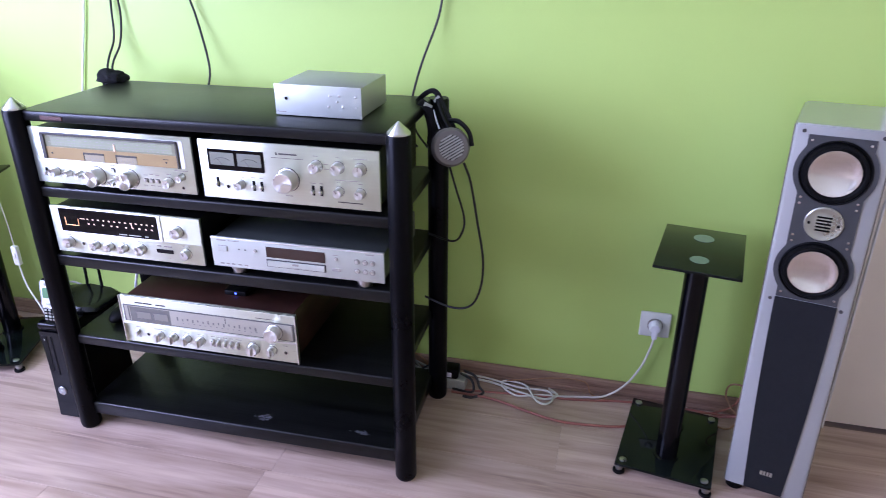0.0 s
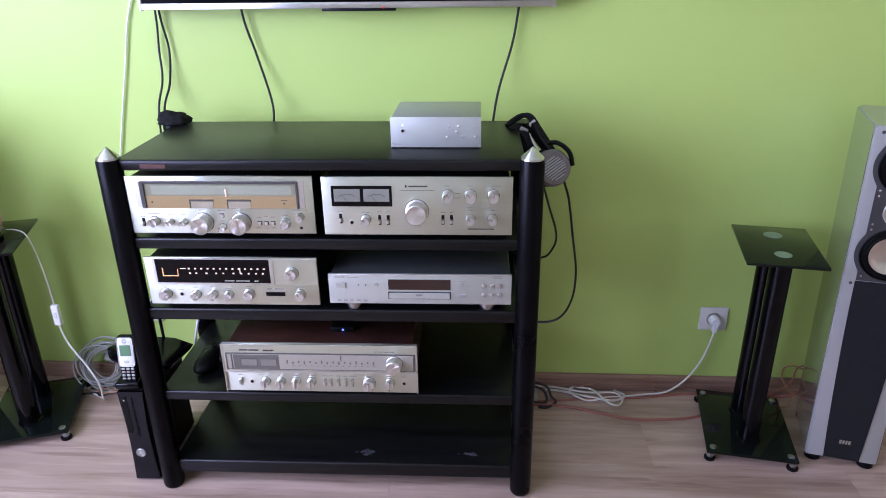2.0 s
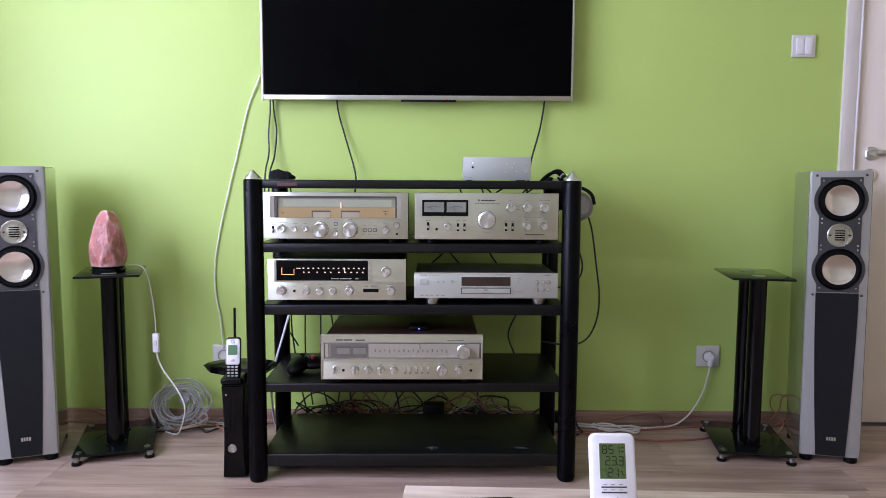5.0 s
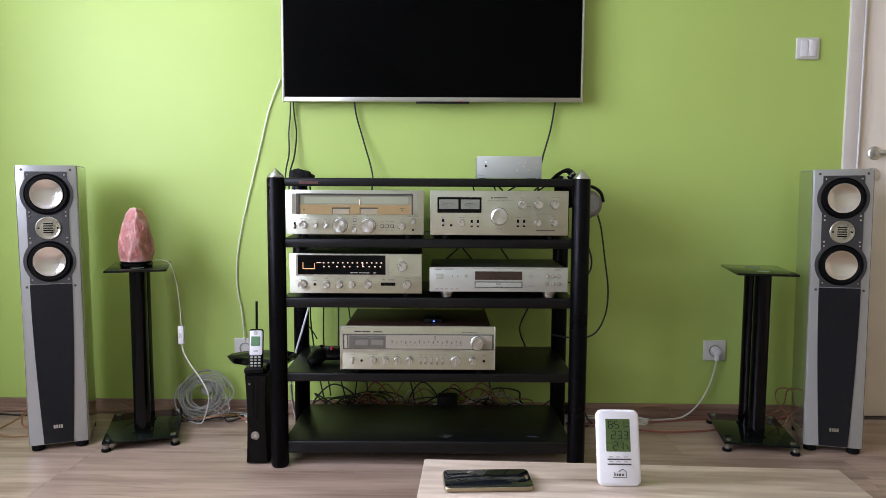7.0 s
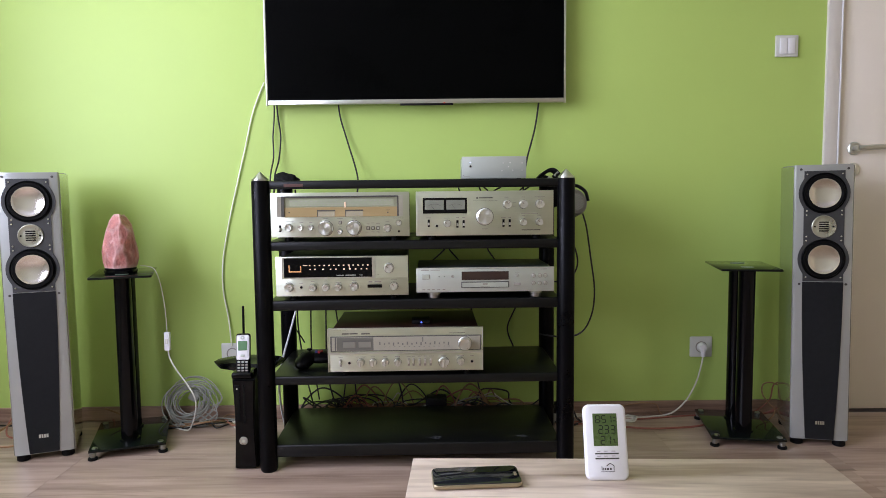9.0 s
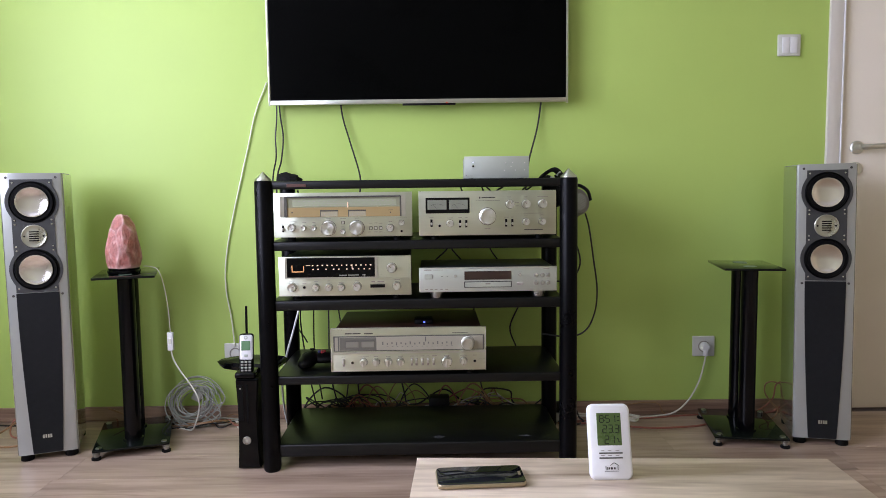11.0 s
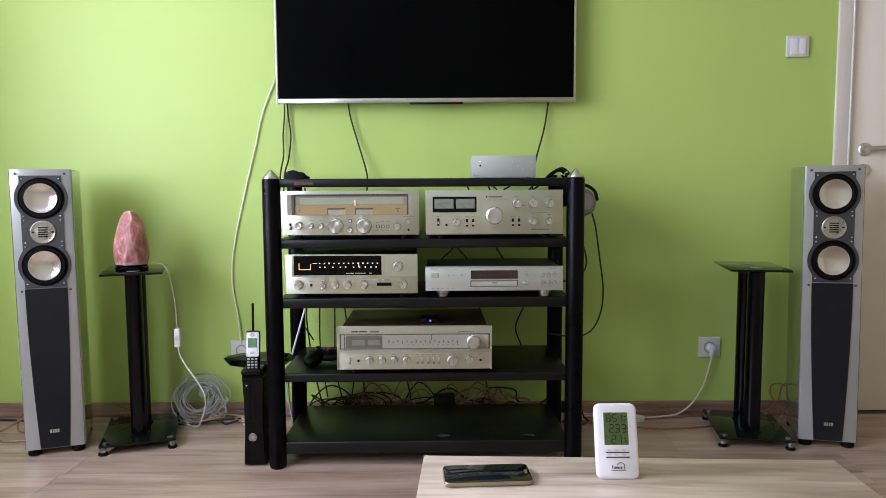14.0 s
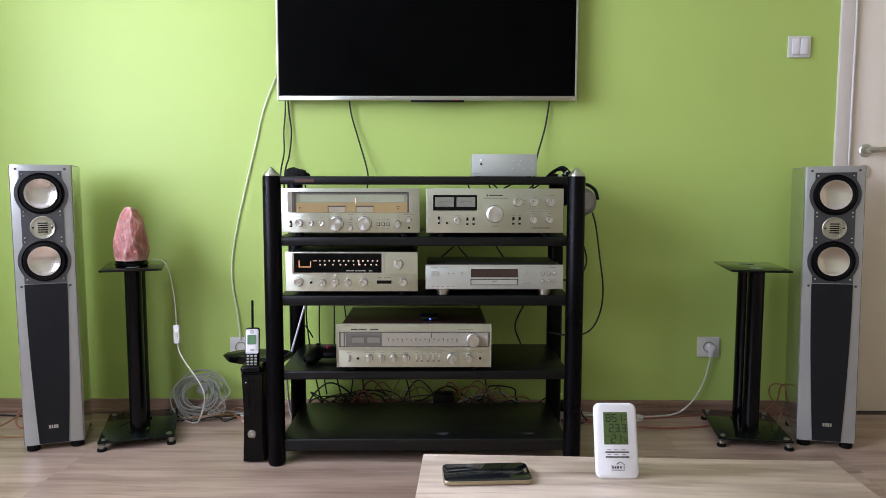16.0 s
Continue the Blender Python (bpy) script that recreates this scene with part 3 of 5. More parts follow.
bars(tun, [(*tu(X, Y), w, 0.0013) for X, Y, w in ((87, 196, 0.012), (133, 185, 0.03), (200, 190, 0.012), (250, 190, 0.010), (328, 170, 0.014), (478, 170, 0.014), (552, 200, 0.01), (578, 196, 0.01), (604, 198, 0.012), (655, 190, 0.012), (715, 172, 0.034), (545, 242, 0.01), (578, 242, 0.01), (604, 242, 0.01), (403, 214, 0.012), (405, 172, 0.018))], M_GINK)

# integrated amplifier with two meters
amp, at, W, HH = unit("stereo_amplifier", -0.944, -0.506, 0.765, 0.906, 0.752, 0.34, "champagne vintage amplifier with twin level meters", "amplifier", y=1.406)
def am(X, Y):
    return at((X - 38) / 730, (272 - Y) / 237)
(xa, zt), (xb, zb2) = am(75, 70), am(308, 153)
mw = plate("meter_frame", amp, xa, xb, zb2, zt, M_GLOSS, -0.0025)
for X0_, X1_ in ((85, 186), (199, 298)):
    (xa, zt), (xb, zb2) = am(X0_, 82), am(X1_, 133)
    fc = plate("meter_face", mw, xa, xb, zb2, zt, M_METER, -0.0032)
    bm = B()
    cx, cz = (xa + xb) / 2, zb2 + 0.002
    tube(bm, [(cx + 0.022 * math.sin(a), -0.0036, cz + 0.004 + 0.012 * math.cos(a * 0.9)) for a in (-1.1, -0.5, 0, 0.5, 1.1)], 0.0005, 4)
    part("scale_arc", bm, M_INK_SHADE, mw)
    part("needle", tube(B(), [(cx, -0.0036, zb2 + 0.001), (cx - 0.006, -0.0036, zb2 + 0.008), (cx - 0.012, -0.0036, zb2 + 0.015)], 0.0004, 4), M_INK_SHADE, mw)
for X, Y, r, h in ((402, 172, 45, 0.034), (522, 108, 23, 0.024), (608, 108, 23, 0.024), (695, 108, 23, 0.024), (607, 203, 19, 0.021), (692, 203, 19, 0.021), (203, 207, 19, 0.021)):
    knob(amp, *am(X, Y), r * 0.0006, h, turn=100 if r > 40 else rng.uniform(-70, 70))
for X, Y in ((105, 205), (257, 210), (290, 210), (502, 208), (535, 208)):
    lever(amp, *am(X, Y), h=0.016)
jack(amp, *am(148, 220), 0.0048)
bars(amp, [(*am(X, Y), w, 0.0013) for X, Y, w in ((105, 176, 0.014), (203, 178, 0.018), (257, 176, 0.01), (290, 176, 0.01), (518, 70, 0.012), (607, 70, 0.01), (695, 70, 0.034), (502, 178, 0.014), (535, 178, 0.008), (607, 168, 0.01), (692, 168, 0.01), (402, 238, 0.018), (560, 100, 0.012), (560, 118, 0.012), (640, 158, 0.055))], M_GINK)
bars(amp, [(*am(408, 72), 0.044, 0.003), (*am(362, 72), 0.004, 0.006), (*am(405, 88), 0.078, 0.0007), (*am(648, 246), 0.06, 0.0022)], M_INK_SHADE)

# receiver with the dark lit dial
r2, at, W, HH = unit("stereo_receiver", -1.394, -0.971, 0.576, 0.703, 0.562, 0.33, "silver vintage receiver with black amber-lit dial", "receiver", y=1.400)
def re(X, Y):
    return at((X - 58) / 702, (248 - Y) / 206)
(xa, zt), (xb, zb2) = re(92, 45), re(582, 157)
fr = plate("dial_surround", r2, xa, xb, zb2, zt, M_ALU, -0.003)
(xa, zt), (xb, zb2) = re(103, 49), re(568, 150)
dl = plate("dial_glass", r2, xa, xb, zb2, zt, M_GLOSS, -0.0036, label="black dial glass")
(xa, zt), (xb, zb2) = re(129, 86), re(133, 122)
plate("lit_edge", dl, xa, xb, zb2, zt, M_AMBER, -0.0042)
(xa, zt), (xb, zb2) = re(133, 118), re(194, 122)
plate("lit_edge", dl, xa, xb, zb2, zt, M_AMBER, -0.0042)
(xa, zt), (xb, zb2) = re(191, 90), re(194, 117)
plate("lit_edge", dl, xa, xb, zb2, zt, M_AMBER, -0.0042)
bm = B()
for row, Y in enumerate((88, 108)):
    for k in range(13 if row == 0 else 10):
        X = 240 + k * 25.5 if row == 0 else (242, 268, 310, 350, 378, 420, 452, 482, 512, 540)[k]
        x, z = re(X, Y)
        box(bm, x - 0.0023, x + 0.0023, -0.0042, -0.003, z - 0.0018, z + 0.0018)
x, z = re(215, 88)
box(bm, x - 0.007, x + 0.007, -0.0042, -0.003, z - 0.001, z + 0.001)
part("lit_marks", bm, M_DOT, dl, smooth=False)
x, z = re(448, 97)
plate("pointer", dl, x - 0.0012, x + 0.0012, z - 0.008, z + 0.008, M_DOT, -0.0046)
bars(dl, [(*re(400, 140), 0.024, 0.0022), (*re(455, 140), 0.034, 0.0022), (*re(510, 140), 0.01, 0.0022)], M_SILVER, -0.0044)
(xa, zt), (xb, zb2) = re(586, 46), re(760, 157)
plate("upper_panel", r2, xa, xb - 0.0008, zb2, zt, M_CHAMP, -0.0016)
for X, Y, r in ((657, 105, 27), (127, 200, 25), (253, 203, 20), (322, 203, 20), (388, 203, 20), (472, 200, 24), (683, 200, 23)):
    knob(r2, *re(X, Y), r * 0.00058, 0.018, y=-0.0016 if Y < 150 else 0, turn=rng.uniform(-80, 80))
jack(r2, *re(192, 202), 0.005)
(xa, zt), (xb, zb2) = re(542, 191), re(620, 208)
plate("push_slot", r2, xa, xb, zb2, zt, M_GLOSS, -0.0015)
bars(r2, [(*re(X, Y), w, 0.0013) for X, Y, w in ((127, 168, 0.016), (192, 182, 0.012), (253, 172, 0.012), (322, 170, 0.01), (388, 178, 0.016), (472, 168, 0.014), (683, 168, 0.02), (657, 68, 0.012))], M_GINK)
bars(r2, [(*re(558, 177), 0.012, 0.003), (*re(598, 177), 0.022, 0.003)], M_GINK)

# disc player
dvd, at, W, HH = unit("disc_player", -0.946, -0.503, 0.583, 0.662, 0.562, 0.29, "slim silver disc player with a brown display", "disc player", y=1.406, body_material=mat("grey_steel_case", (0.085, 0.095, 0.088), 0.34, 0.6, var=0.1, scale=20), face_material=M_SILVER, inset=0.003)
def dv(X, Y):
    return at((X - 48) / 737, (208 - Y) / 133)
(xa, zt), (xb, zb2) = dv(290, 97), dv(541, 143)
plate("display", dvd, xa, xb, zb2, zt, M_BROWN, -0.0018, label="brown glossy display window")
(xa, zt), (xb, zb2) = dv(288, 152), dv(543, 186)
tr = plate("tray_gap", dvd, xa, xb, zb2, zt, M_INK_SHADE, -0.0008)
(xa, zt), (xb, zb2) = dv(293, 157), dv(538, 182)
tray = plate("disc_tray", tr, xa, xb, zb2, zt, M_SILVER, -0.0035)
bars(tr, [(*dv(415, 165), 0.016, 0.005), (*dv(415, 178), 0.03, 0.001)], M_GINK, -0.0040)
plate("top_lip", dvd, *[v for v in (dv(48, 0)[0], dv(785, 0)[0])], dv(0, 82)[1], dv(0, 76)[1], M_KNOB, -0.0012)
(xa, zt), (xb, zb2) = dv(78, 111), dv(120, 137)
pb = plate("power_button", dvd, xa, xb, zb2, zt, M_GINK, -0.001)
plate("button_cap", pb, xa + 0.0012, xb - 0.0012, zb2 + 0.0012, zt - 0.0012, M_SILVER, -0.003)
for X, Y, r in ((242, 122, 0.0045), (587, 120, 0.0048), (674, 123, 0.007), (707, 123, 0.007), (737, 123, 0.007), (674, 164, 0.007), (707, 164, 0.007), (737, 164, 0.007)):
    k = part("button_ring", lathe(B(), [(r * 0.75, 0), (r * 0.75, 0.0012), (r, 0.0012), (r, 0)], 20, facing(*dv(X, Y))), M_GINK, dvd)
    part("button_cap", lathe(B(), [(0, 0.004), (r * 0.6, 0.004), (r * 0.72, 0.0028), (r * 0.72, 0)], 20, facing(*dv(X, Y))), M_KNOB, k)
for X in (170, 198):
    part("indicator", lathe(B(), [(0, 0.001), (0.0018, 0.001), (0.0018, 0)], 10, facing(*dv(X, 123))), M_INK_SHADE, dvd)
(xa, zt), (xb, zb2) = dv(570, 161), dv(605, 175)
plate("oval_button", dvd, xa, xb, zb2, zt, M_GINK, -0.002)
bars(dvd, [(*dv(X, 193), 0.009, 0.003) for X in (88, 114, 138, 167, 195)] + [(*dv(95, 88), 0.024, 0.0028), (*dv(150, 88), 0.03, 0.0016), (*dv(728, 88), 0.02, 0.0028), (*dv(587, 104), 0.014, 0.001)], M_GINK)
for x in (-0.165, 0.165):
    part("front_foot", lathe(B(), [(0, 0.0), (0.017, 0.0), (0.0185, 0.002), (0.0185, 0.010), (0.0215, 0.012), (0.0215, 0.0205), (0, 0.0205)], 24, pose(x, 0.026, 0)), M_FOOT, dvd, "polished metal foot")

# receiver in a wooden case on the fourth shelf
rec, at, W, HH = unit("wooden_receiver", -1.231, -0.735, 0.330, 0.472, 0.314, 0.33, "silver vintage receiver in a walnut wood case", "receiver", y=1.392, body_material=M_WALNUT, face_material=M_CHAMP, inset=0.012)
def wr(X, Y):
    return at((X - 33) / 812, (290 - Y) / 230)
(xa, zt), (xb, zb2) = wr(33, 60), wr(845, 186)
up = plate("upper_panel", rec, xa + 0.001, xb - 0.001, zb2, zt - 0.001, M_CHAMP, -0.004)
(xa, zt), (xb, zb2) = wr(33, 186), wr(845, 196)
plate("ledge", rec, xa + 0.001, xb - 0.001, zb2, zt, M_ALU, -0.0052)
for x0_, x1_ in ((xa - 0.0012, xa + 0.0016), (xb - 0.0016, xb + 0.0012)):
    plate("side_trim", rec, x0_, x1_, wr(0, 289)[1], wr(0, 61)[1], M_KNOB, -0.0068)
(xa, zt), (xb, zb2) = wr(46, 101), wr(838, 181)
plate("dial_surround", up, xa, xb, zb2, zt, M_LINE, -0.0055)
(xa, zt), (xb, zb2) = wr(54, 106), wr(830, 177)
dg = plate("dial_glass", up, xa, xb, zb2, zt, M_DIAL, -0.0065, label="grey dial glass")
(xa, zt), (xb, zb2) = wr(76, 106), wr(79, 177)
plate("window_post", dg, xa - 0.004, xa, zb2, zt, M_LINE, -0.0070)
(xa, zt), (xb, zb2) = wr(79, 107), wr(272, 176)
plate("meter_panel", dg, xa, xb, zb2, zt, mat("grey_meter_panel", (0.135, 0.132, 0.108), 0.14, 0.1, var=0.06, scale=10), -0.0067)
for X in (108, 190):
    (xa, zt), (xb, zb2) = wr(X, 123), wr(X + 72, 162)
    mf = plate("meter_frame", dg, xa, xb, zb2, zt, M_LINE, -0.0070)
    plate("meter_face", dg, xa + 0.002, xb - 0.001, zb2 + 0.001, zt - 0.004, M_METERG, -0.0076)
bars(dg, [(*wr(305 + 24 * k, 140 + (k % 2) * 4), 0.004, 0.006 if k % 3 else 0.01) for k in range(16)] + [(*wr(330 + 26 * k, 158), 0.005, 0.0015) for k in range(14)], M_SCALEINK, -0.0068)
xa, zt = wr(530, 108)
plate("pointer", dg, xa - 0.0012, xa + 0.0012, zt - 0.016, zt, M_INK_SHADE, -0.0072)
knob(rec, *wr(750, 143), 35 * 0.00061, 0.026, y=-0.0065, turn=60)
for X, Y, r in ((202, 240, 20), (267, 240, 20), (331, 240, 20), (396, 240, 20), (640, 245, 28), (728, 240, 20)):
    x, z = wr(X, Y)
    k = knob(rec, x, z, r * 0.0006, 0.018, turn=0)
    part("grip_bar", box(B(), x - 0.0022, x + 0.0022, -0.024, -0.014, z - 0.011, z + 0.011, 0.001), M_KNOB, k)
for X in (97, 455, 480, 512, 541, 570):
    x, z = wr(X, 243)
    s = plate("toggle_slot", rec, x - 0.0035, x + 0.0035, z - 0.012, z + 0.012, M_GINK, -0.001)
    part("toggle", box(B(), x - 0.003, x + 0.003, -0.014, 0, z - 0.002, z + 0.011, 0.0015), M_KNOB, s)
for X in (143, 788):
    jack(rec, *wr(X, 243), 0.005)
bars(rec, [(*wr(X, 212), w, 0.0013) for X, w in ((97, 0.014), (202, 0.032), (267, 0.014), (331, 0.014), (396, 0.016), (455, 0.012), (480, 0.01), (512, 0.012), (541, 0.01), (575, 0.016), (640, 0.016), (728, 0.022), (788, 0.012))], M_GINK)
bars(up, [(*wr(125, 88), 0.022, 0.0035), (*wr(168, 88), 0.026, 0.0035), (*wr(230, 89), 0.028, 0.0035), (*wr(710, 90), 0.05, 0.0012)], M_INK_SHADE, -0.0046)

# small black box with a blue light on the wooden receiver
hub = thing("streamer_box", pose(-0.935, 1.46, 0.4685, 0, 0, 2), "small black box with blue light on the receiver", "media box")
part("body", box(B(), -0.03, 0.03, 0, 0.07, 0.0, 0.014, 0.003), M_RUB, hub)
part("indicator", lathe(B(), [(0, 0.0022), (0.0024, 0.0012), (0.0028, 0)], 12, facing(0.002, 0.007)), M_BLUE, hub, "glowing blue light")

# silver preamplifier box on the top shelf
pre = thing("phono_preamplifier", pose(-0.687, 1.512, 0.9448, 0, 0, 0.3), "small plain silver preamplifier box on the rack", "preamplifier")
part("body", box(B(), -0.105, 0.105, 0.006, 0.19, 0.003, 0.0725, 0.002), mat("bead_blasted_grey", (0.47, 0.48, 0.45), 0.42, 0.6, var=0.04, scale=20, fine=400), pre)
part("faceplate", box(B(), -0.107, 0.107, 0, 0.006, 0.002, 0.0745, 0.001), mat("bead_blasted_silver", (0.49, 0.525, 0.455), 0.48, 0.45, var=0.03, scale=20, fine=400), pre)
jack(pre, -0.078, 0.042, 0.0042)
for x, z in ((0.03, 0.052), (0.053, 0.053), (0.093, 0.052), (0.048, 0.040), (0.026, 0.027), (0.062, 0.028), (0.093, 0.028)):
    part("toggle", lathe(B(), [(0.0024, 0), (0.0024, 0.0015), (0.0011, 0.002), (0.0012, 0.005), (0, 0.0055)], 12, facing(x, z)), M_KNOB, pre)
part("indicator", lathe(B(), [(0, 0.0016), (0.0022, 0.0012), (0.0026, 0)], 12, facing(-0.078, 0.055)), glow("cool_indicator", (0.75, 0.85, 1.0), 0.9), pre, "small lit white indicator")
bars(pre, [(-0.09, 0.010, 0.02, 0.0016), (-0.101, 0.012, 0.003, 0.003)], M_GINK)
for x in (-0.085, 0.085):
    for y in (0.025, 0.165):
        part("foot", rod(B(), 0.008, 0, 0.0035, 12, pose(x, y, 0)), M_RUB, pre)

# ---- floor-standing loudspeakers ----
def speaker():
    s = thing("tower_speaker", pose(0.455, 1.566, 0, 0, -0.75, -15), "tall silver tower speaker with black drivers and cloth", "loudspeaker", "tower speakers")
    w, top, bot, dep = 0.092, 0.983, 0.0225, 0.25
    bm = B()
    sect = [(-w, 0.008), (-w + 0.002, 0.0025), (-w + 0.008, 0.0), (w - 0.008, 0.0), (w - 0.002, 0.0025), (w, 0.008), (w - 0.004, dep - 0.012), (w - 0.016, dep), (-w + 0.016, dep), (-w + 0.004, dep - 0.012)]
    lo = [bm.verts.new((x, y, bot)) for x, y in sect]
    hi = [bm.verts.new((x, y, top)) for x, y in sect]
    bm.faces.new(lo[::-1]), bm.faces.new(hi)
    for k in range(len(sect)):
        k2 = (k + 1) % len(sect)
        bm.faces.new((lo[k], lo[k2], hi[k2], hi[k]))
    bmesh.ops.recalc_face_normals(bm, faces=bm.faces)
    bmesh.ops.bevel(bm, geom=[e for e in bm.edges if all(abs(v.co.z - top) < 1e-4 for v in e.verts)], offset=0.003, segments=2, affect="EDGES")
    part("cabinet", bm, M_SPK, s)
    for sx in (-1, 1):
        ends = [(0.0095, w + 0.0003), (dep - 0.0125, w - 0.0037), (dep - 0.0125, w - 0.0018), (0.0095, w + 0.0022)]
        bm = B()
        lo, hi = ([bm.verts.new((sx * x, y, z)) for y, x in ends] for z in (bot + 0.001, top - 0.0035))
        bm.faces.new(lo), bm.faces.new(hi[::-1])
        for k in range(4):
            bm.faces.new((lo[k], hi[k], hi[(k + 1) % 4], lo[(k + 1) % 4]))
        bmesh.ops.recalc_face_normals(bm, faces=bm.faces)
        part("side_panel", bm, M_SIDE, s, "glossy silver side", smooth=False)
    zu, zm, zl = 0.886, 0.772, 0.659
    # driver plate: a strip that swells round both woofers
    right = [(0.063, 0.962)]
    for z0 in (zu, zl):
        for k in range(11):
            a = radians(50 - 10 * k)
            right.append((max(0.063, 0.0800 * math.cos(a)), z0 + 0.0800 * math.sin(a)))
    right += [(0.063, 0.583)]
    outline = right + [(-x, z) for x, z in right[::-1]]
    part("driver_plate", prism(B(), outline, -0.0035, 0.004), M_BAFFLE, s, "graphite driver plate", smooth=False)
    for z in (zu, zl):
        d = part("woofer", lathe(B(), [(0.0785, 0.003), (0.0780, 0.0055), (0.0760, 0.0070), (0.0745, 0.0060), (0.0730, 0.0048), (0.0695, 0.0105), (0.0630, 0.0105), (0.0565, 0.0055)], 48, facing(0, z) @ Matrix.Diagonal((0.89, 0.89, 1, 1))), M_RUB, s, "woofer with black rubber surround")
        part("cone", lathe(B(), [(0.0568, 0.0055), (0.0560, 0.0120), (0.0545, 0.0120), (0.047, 0.0095), (0.034, 0.0065), (0.017, 0.0047), (0, 0.0041)], 48, facing(0, z) @ Matrix.Diagonal((0.89, 0.89, 1, 1))), M_CONE, d, "polished aluminium cone")
    tw = part("tweeter", lathe(B(), [(0.0385, 0.002), (0.0385, 0.0065), (0.0365, 0.0080), (0.0335, 0.0072), (0.024, 0.0050), (0.0215, 0.0056), (0, 0.0056)], 36, facing(0, zm)), M_TWEET, s, "chromed ribbon tweeter")
    for k in range(5):
        part("slot", box(B(), -0.0150, 0.0150, -0.0064, -0.0050, zm - 0.0170 + k * 0.0075, zm - 0.0130 + k * 0.0075, 0.0004, 1), M_RUB, tw)
    for sx in (-1, 1):
        part("screw", lathe(B(), [(0, 0.0092), (0.003, 0.009), (0.003, 0.005)], 10, facing(sx * 0.0285, zm)), M_RUB, tw)
    for sx in (-1, 1):
        for z in (0.951, 0.826, 0.812, 0.738, 0.724, 0.597):
            part("screw", lathe(B(), [(0, 0.0022), (0.0028, 0.002), (0.0034, 0)], 10, facing(sx * 0.0545, z, -0.0035)), M_CHROME, s)
        part("grille_peg", lathe(B(), [(0, 0.0012), (0.0042, 0.0012), (0.0042, -0.001)], 12, facing(sx * 0.073, 0.968)), M_INK_SHADE, s)
        part("grille_peg", lathe(B(), [(0, 0.0012), (0.0042, 0.0012), (0.0042, -0.001)], 12, facing(sx * 0.073, 0.573)), M_INK_SHADE, s)
    # tapering cloth panel below
    side = [(0.064 - 0.019 * (t ** 1.7), 0.580 - 0.5545 * t) for t in [k / 10 for k in range(11)]]
    part("cloth_panel", prism(B(), side + [(-x, z) for x, z in side[::-1]], -0.004, 0.004), M_CLOTH, s, "dark grey tapering cloth panel", smooth=False)
    bm = B()
    for x, wd in ((-0.011, 0.006), (-0.0035, 0.005), (0.004, 0.005), (0.0115, 0.006)):
        box(bm, x - wd / 2, x + wd / 2, -0.0055, -0.0035, 0.078, 0.090)
    part("badge", bm, M_ALU, s, "small silver badge", smooth=False)
    for sx in (-1, 1):
        for y in (0.022, dep - 0.03):
            part("foot", rod(B(), 0.021, 0, bot + 0.001, 20, pose(sx * 0.068, y, 0), 0.003), M_RUB, s)
    return s


spk = speaker()
tagged(copy_thing(spk, pose(-2.237, 1.524, 0, 0, -0.2, 20.5)), "tall silver tower speaker beside the salt lamp stand")


# ---- glass speaker stands ----
def stand():
    s = thing("speaker_stand", pose(0.228, 1.704, 0, 0, 0, -9.3), "empty black glass speaker stand with twin columns", "speaker stand", "speaker stands")
    part("base_plate", box(B(), -0.124, 0.124, -0.158, 0.158, 0.028, 0.036, 0.0015), M_GLASS, s, "black glass base")
    part("top_plate", box(B(), -0.10, 0.10, -0.14, 0.14, 0.619, 0.627, 0.0015), M_GLASS, s, "black glass top")
    for y, r in ((-0.07, 0.022), (0.07, 0.025)):
        c = part("column", lathe(B(), [(0, 0.0362), (0.034, 0.0362), (0.034, 0.040), (0.0285, 0.042), (0.0285, 0.613), (0.034, 0.615), (0.034, 0.6188), (0, 0.6188)], 32, pose(0, y, 0)), M_GLOSS, s)
        part("bonded_disc", rod(B(), r, 0.6272, 0.6278, 28, pose(0, y, 0)), M_DISC, s, "pale round bonded disc")
    for sx in (-1, 1):
        for sy in (-1, 1):
            f = part("foot", lathe(B(), [(0, 0), (0.014, 0), (0.016, 0.002), (0.016, 0.008), (0.012, 0.010), (0, 0.010)], 20, pose(sx * 0.112, sy * 0.145, 0)), M_RUB, s)
            part("shade_ring_or_collar", lathe(B(), [(0.009, 0.010), (0.009, 0.016), (0.012, 0.018), (0.012, 0.023), (0.009, 0.025), (0.009, 0.0278)], 20, pose(sx * 0.112, sy * 0.145, 0)), M_FOOT, f)
            part("cap_screw", lathe(B(), [(0.010, 0.0361), (0.010, 0.039), (0.007, 0.041), (0, 0.041)], 16, pose(sx * 0.105, sy * 0.138, 0)), M_FOOT, f)
    return s


st = stand()
st2 = copy_thing(st, pose(-2.007, 1.684, 0, 0, 0, 18.5))
tagged(st2, "black glass speaker stand carrying a salt lamp")

# ---- salt lamp on the stand ----
salt = thing("salt_lamp", pose(-2.008, 1.662, 0.6282, 0, 0, 20), "rough pink salt rock lamp on black base", "lamp")
part("base", lathe(B(), [(0, 0), (0.052, 0), (0.056, 0.004), (0.056, 0.011), (0.052, 0.014), (0.054, 0.017), (0.051, 0.020), (0, 0.020)], 32), M_GLOSS, salt, "dark round wooden base")
bm = B()
bmesh.ops.create_icosphere(bm, subdivisions=5, radius=1.0)
rocks = random.Random(23)
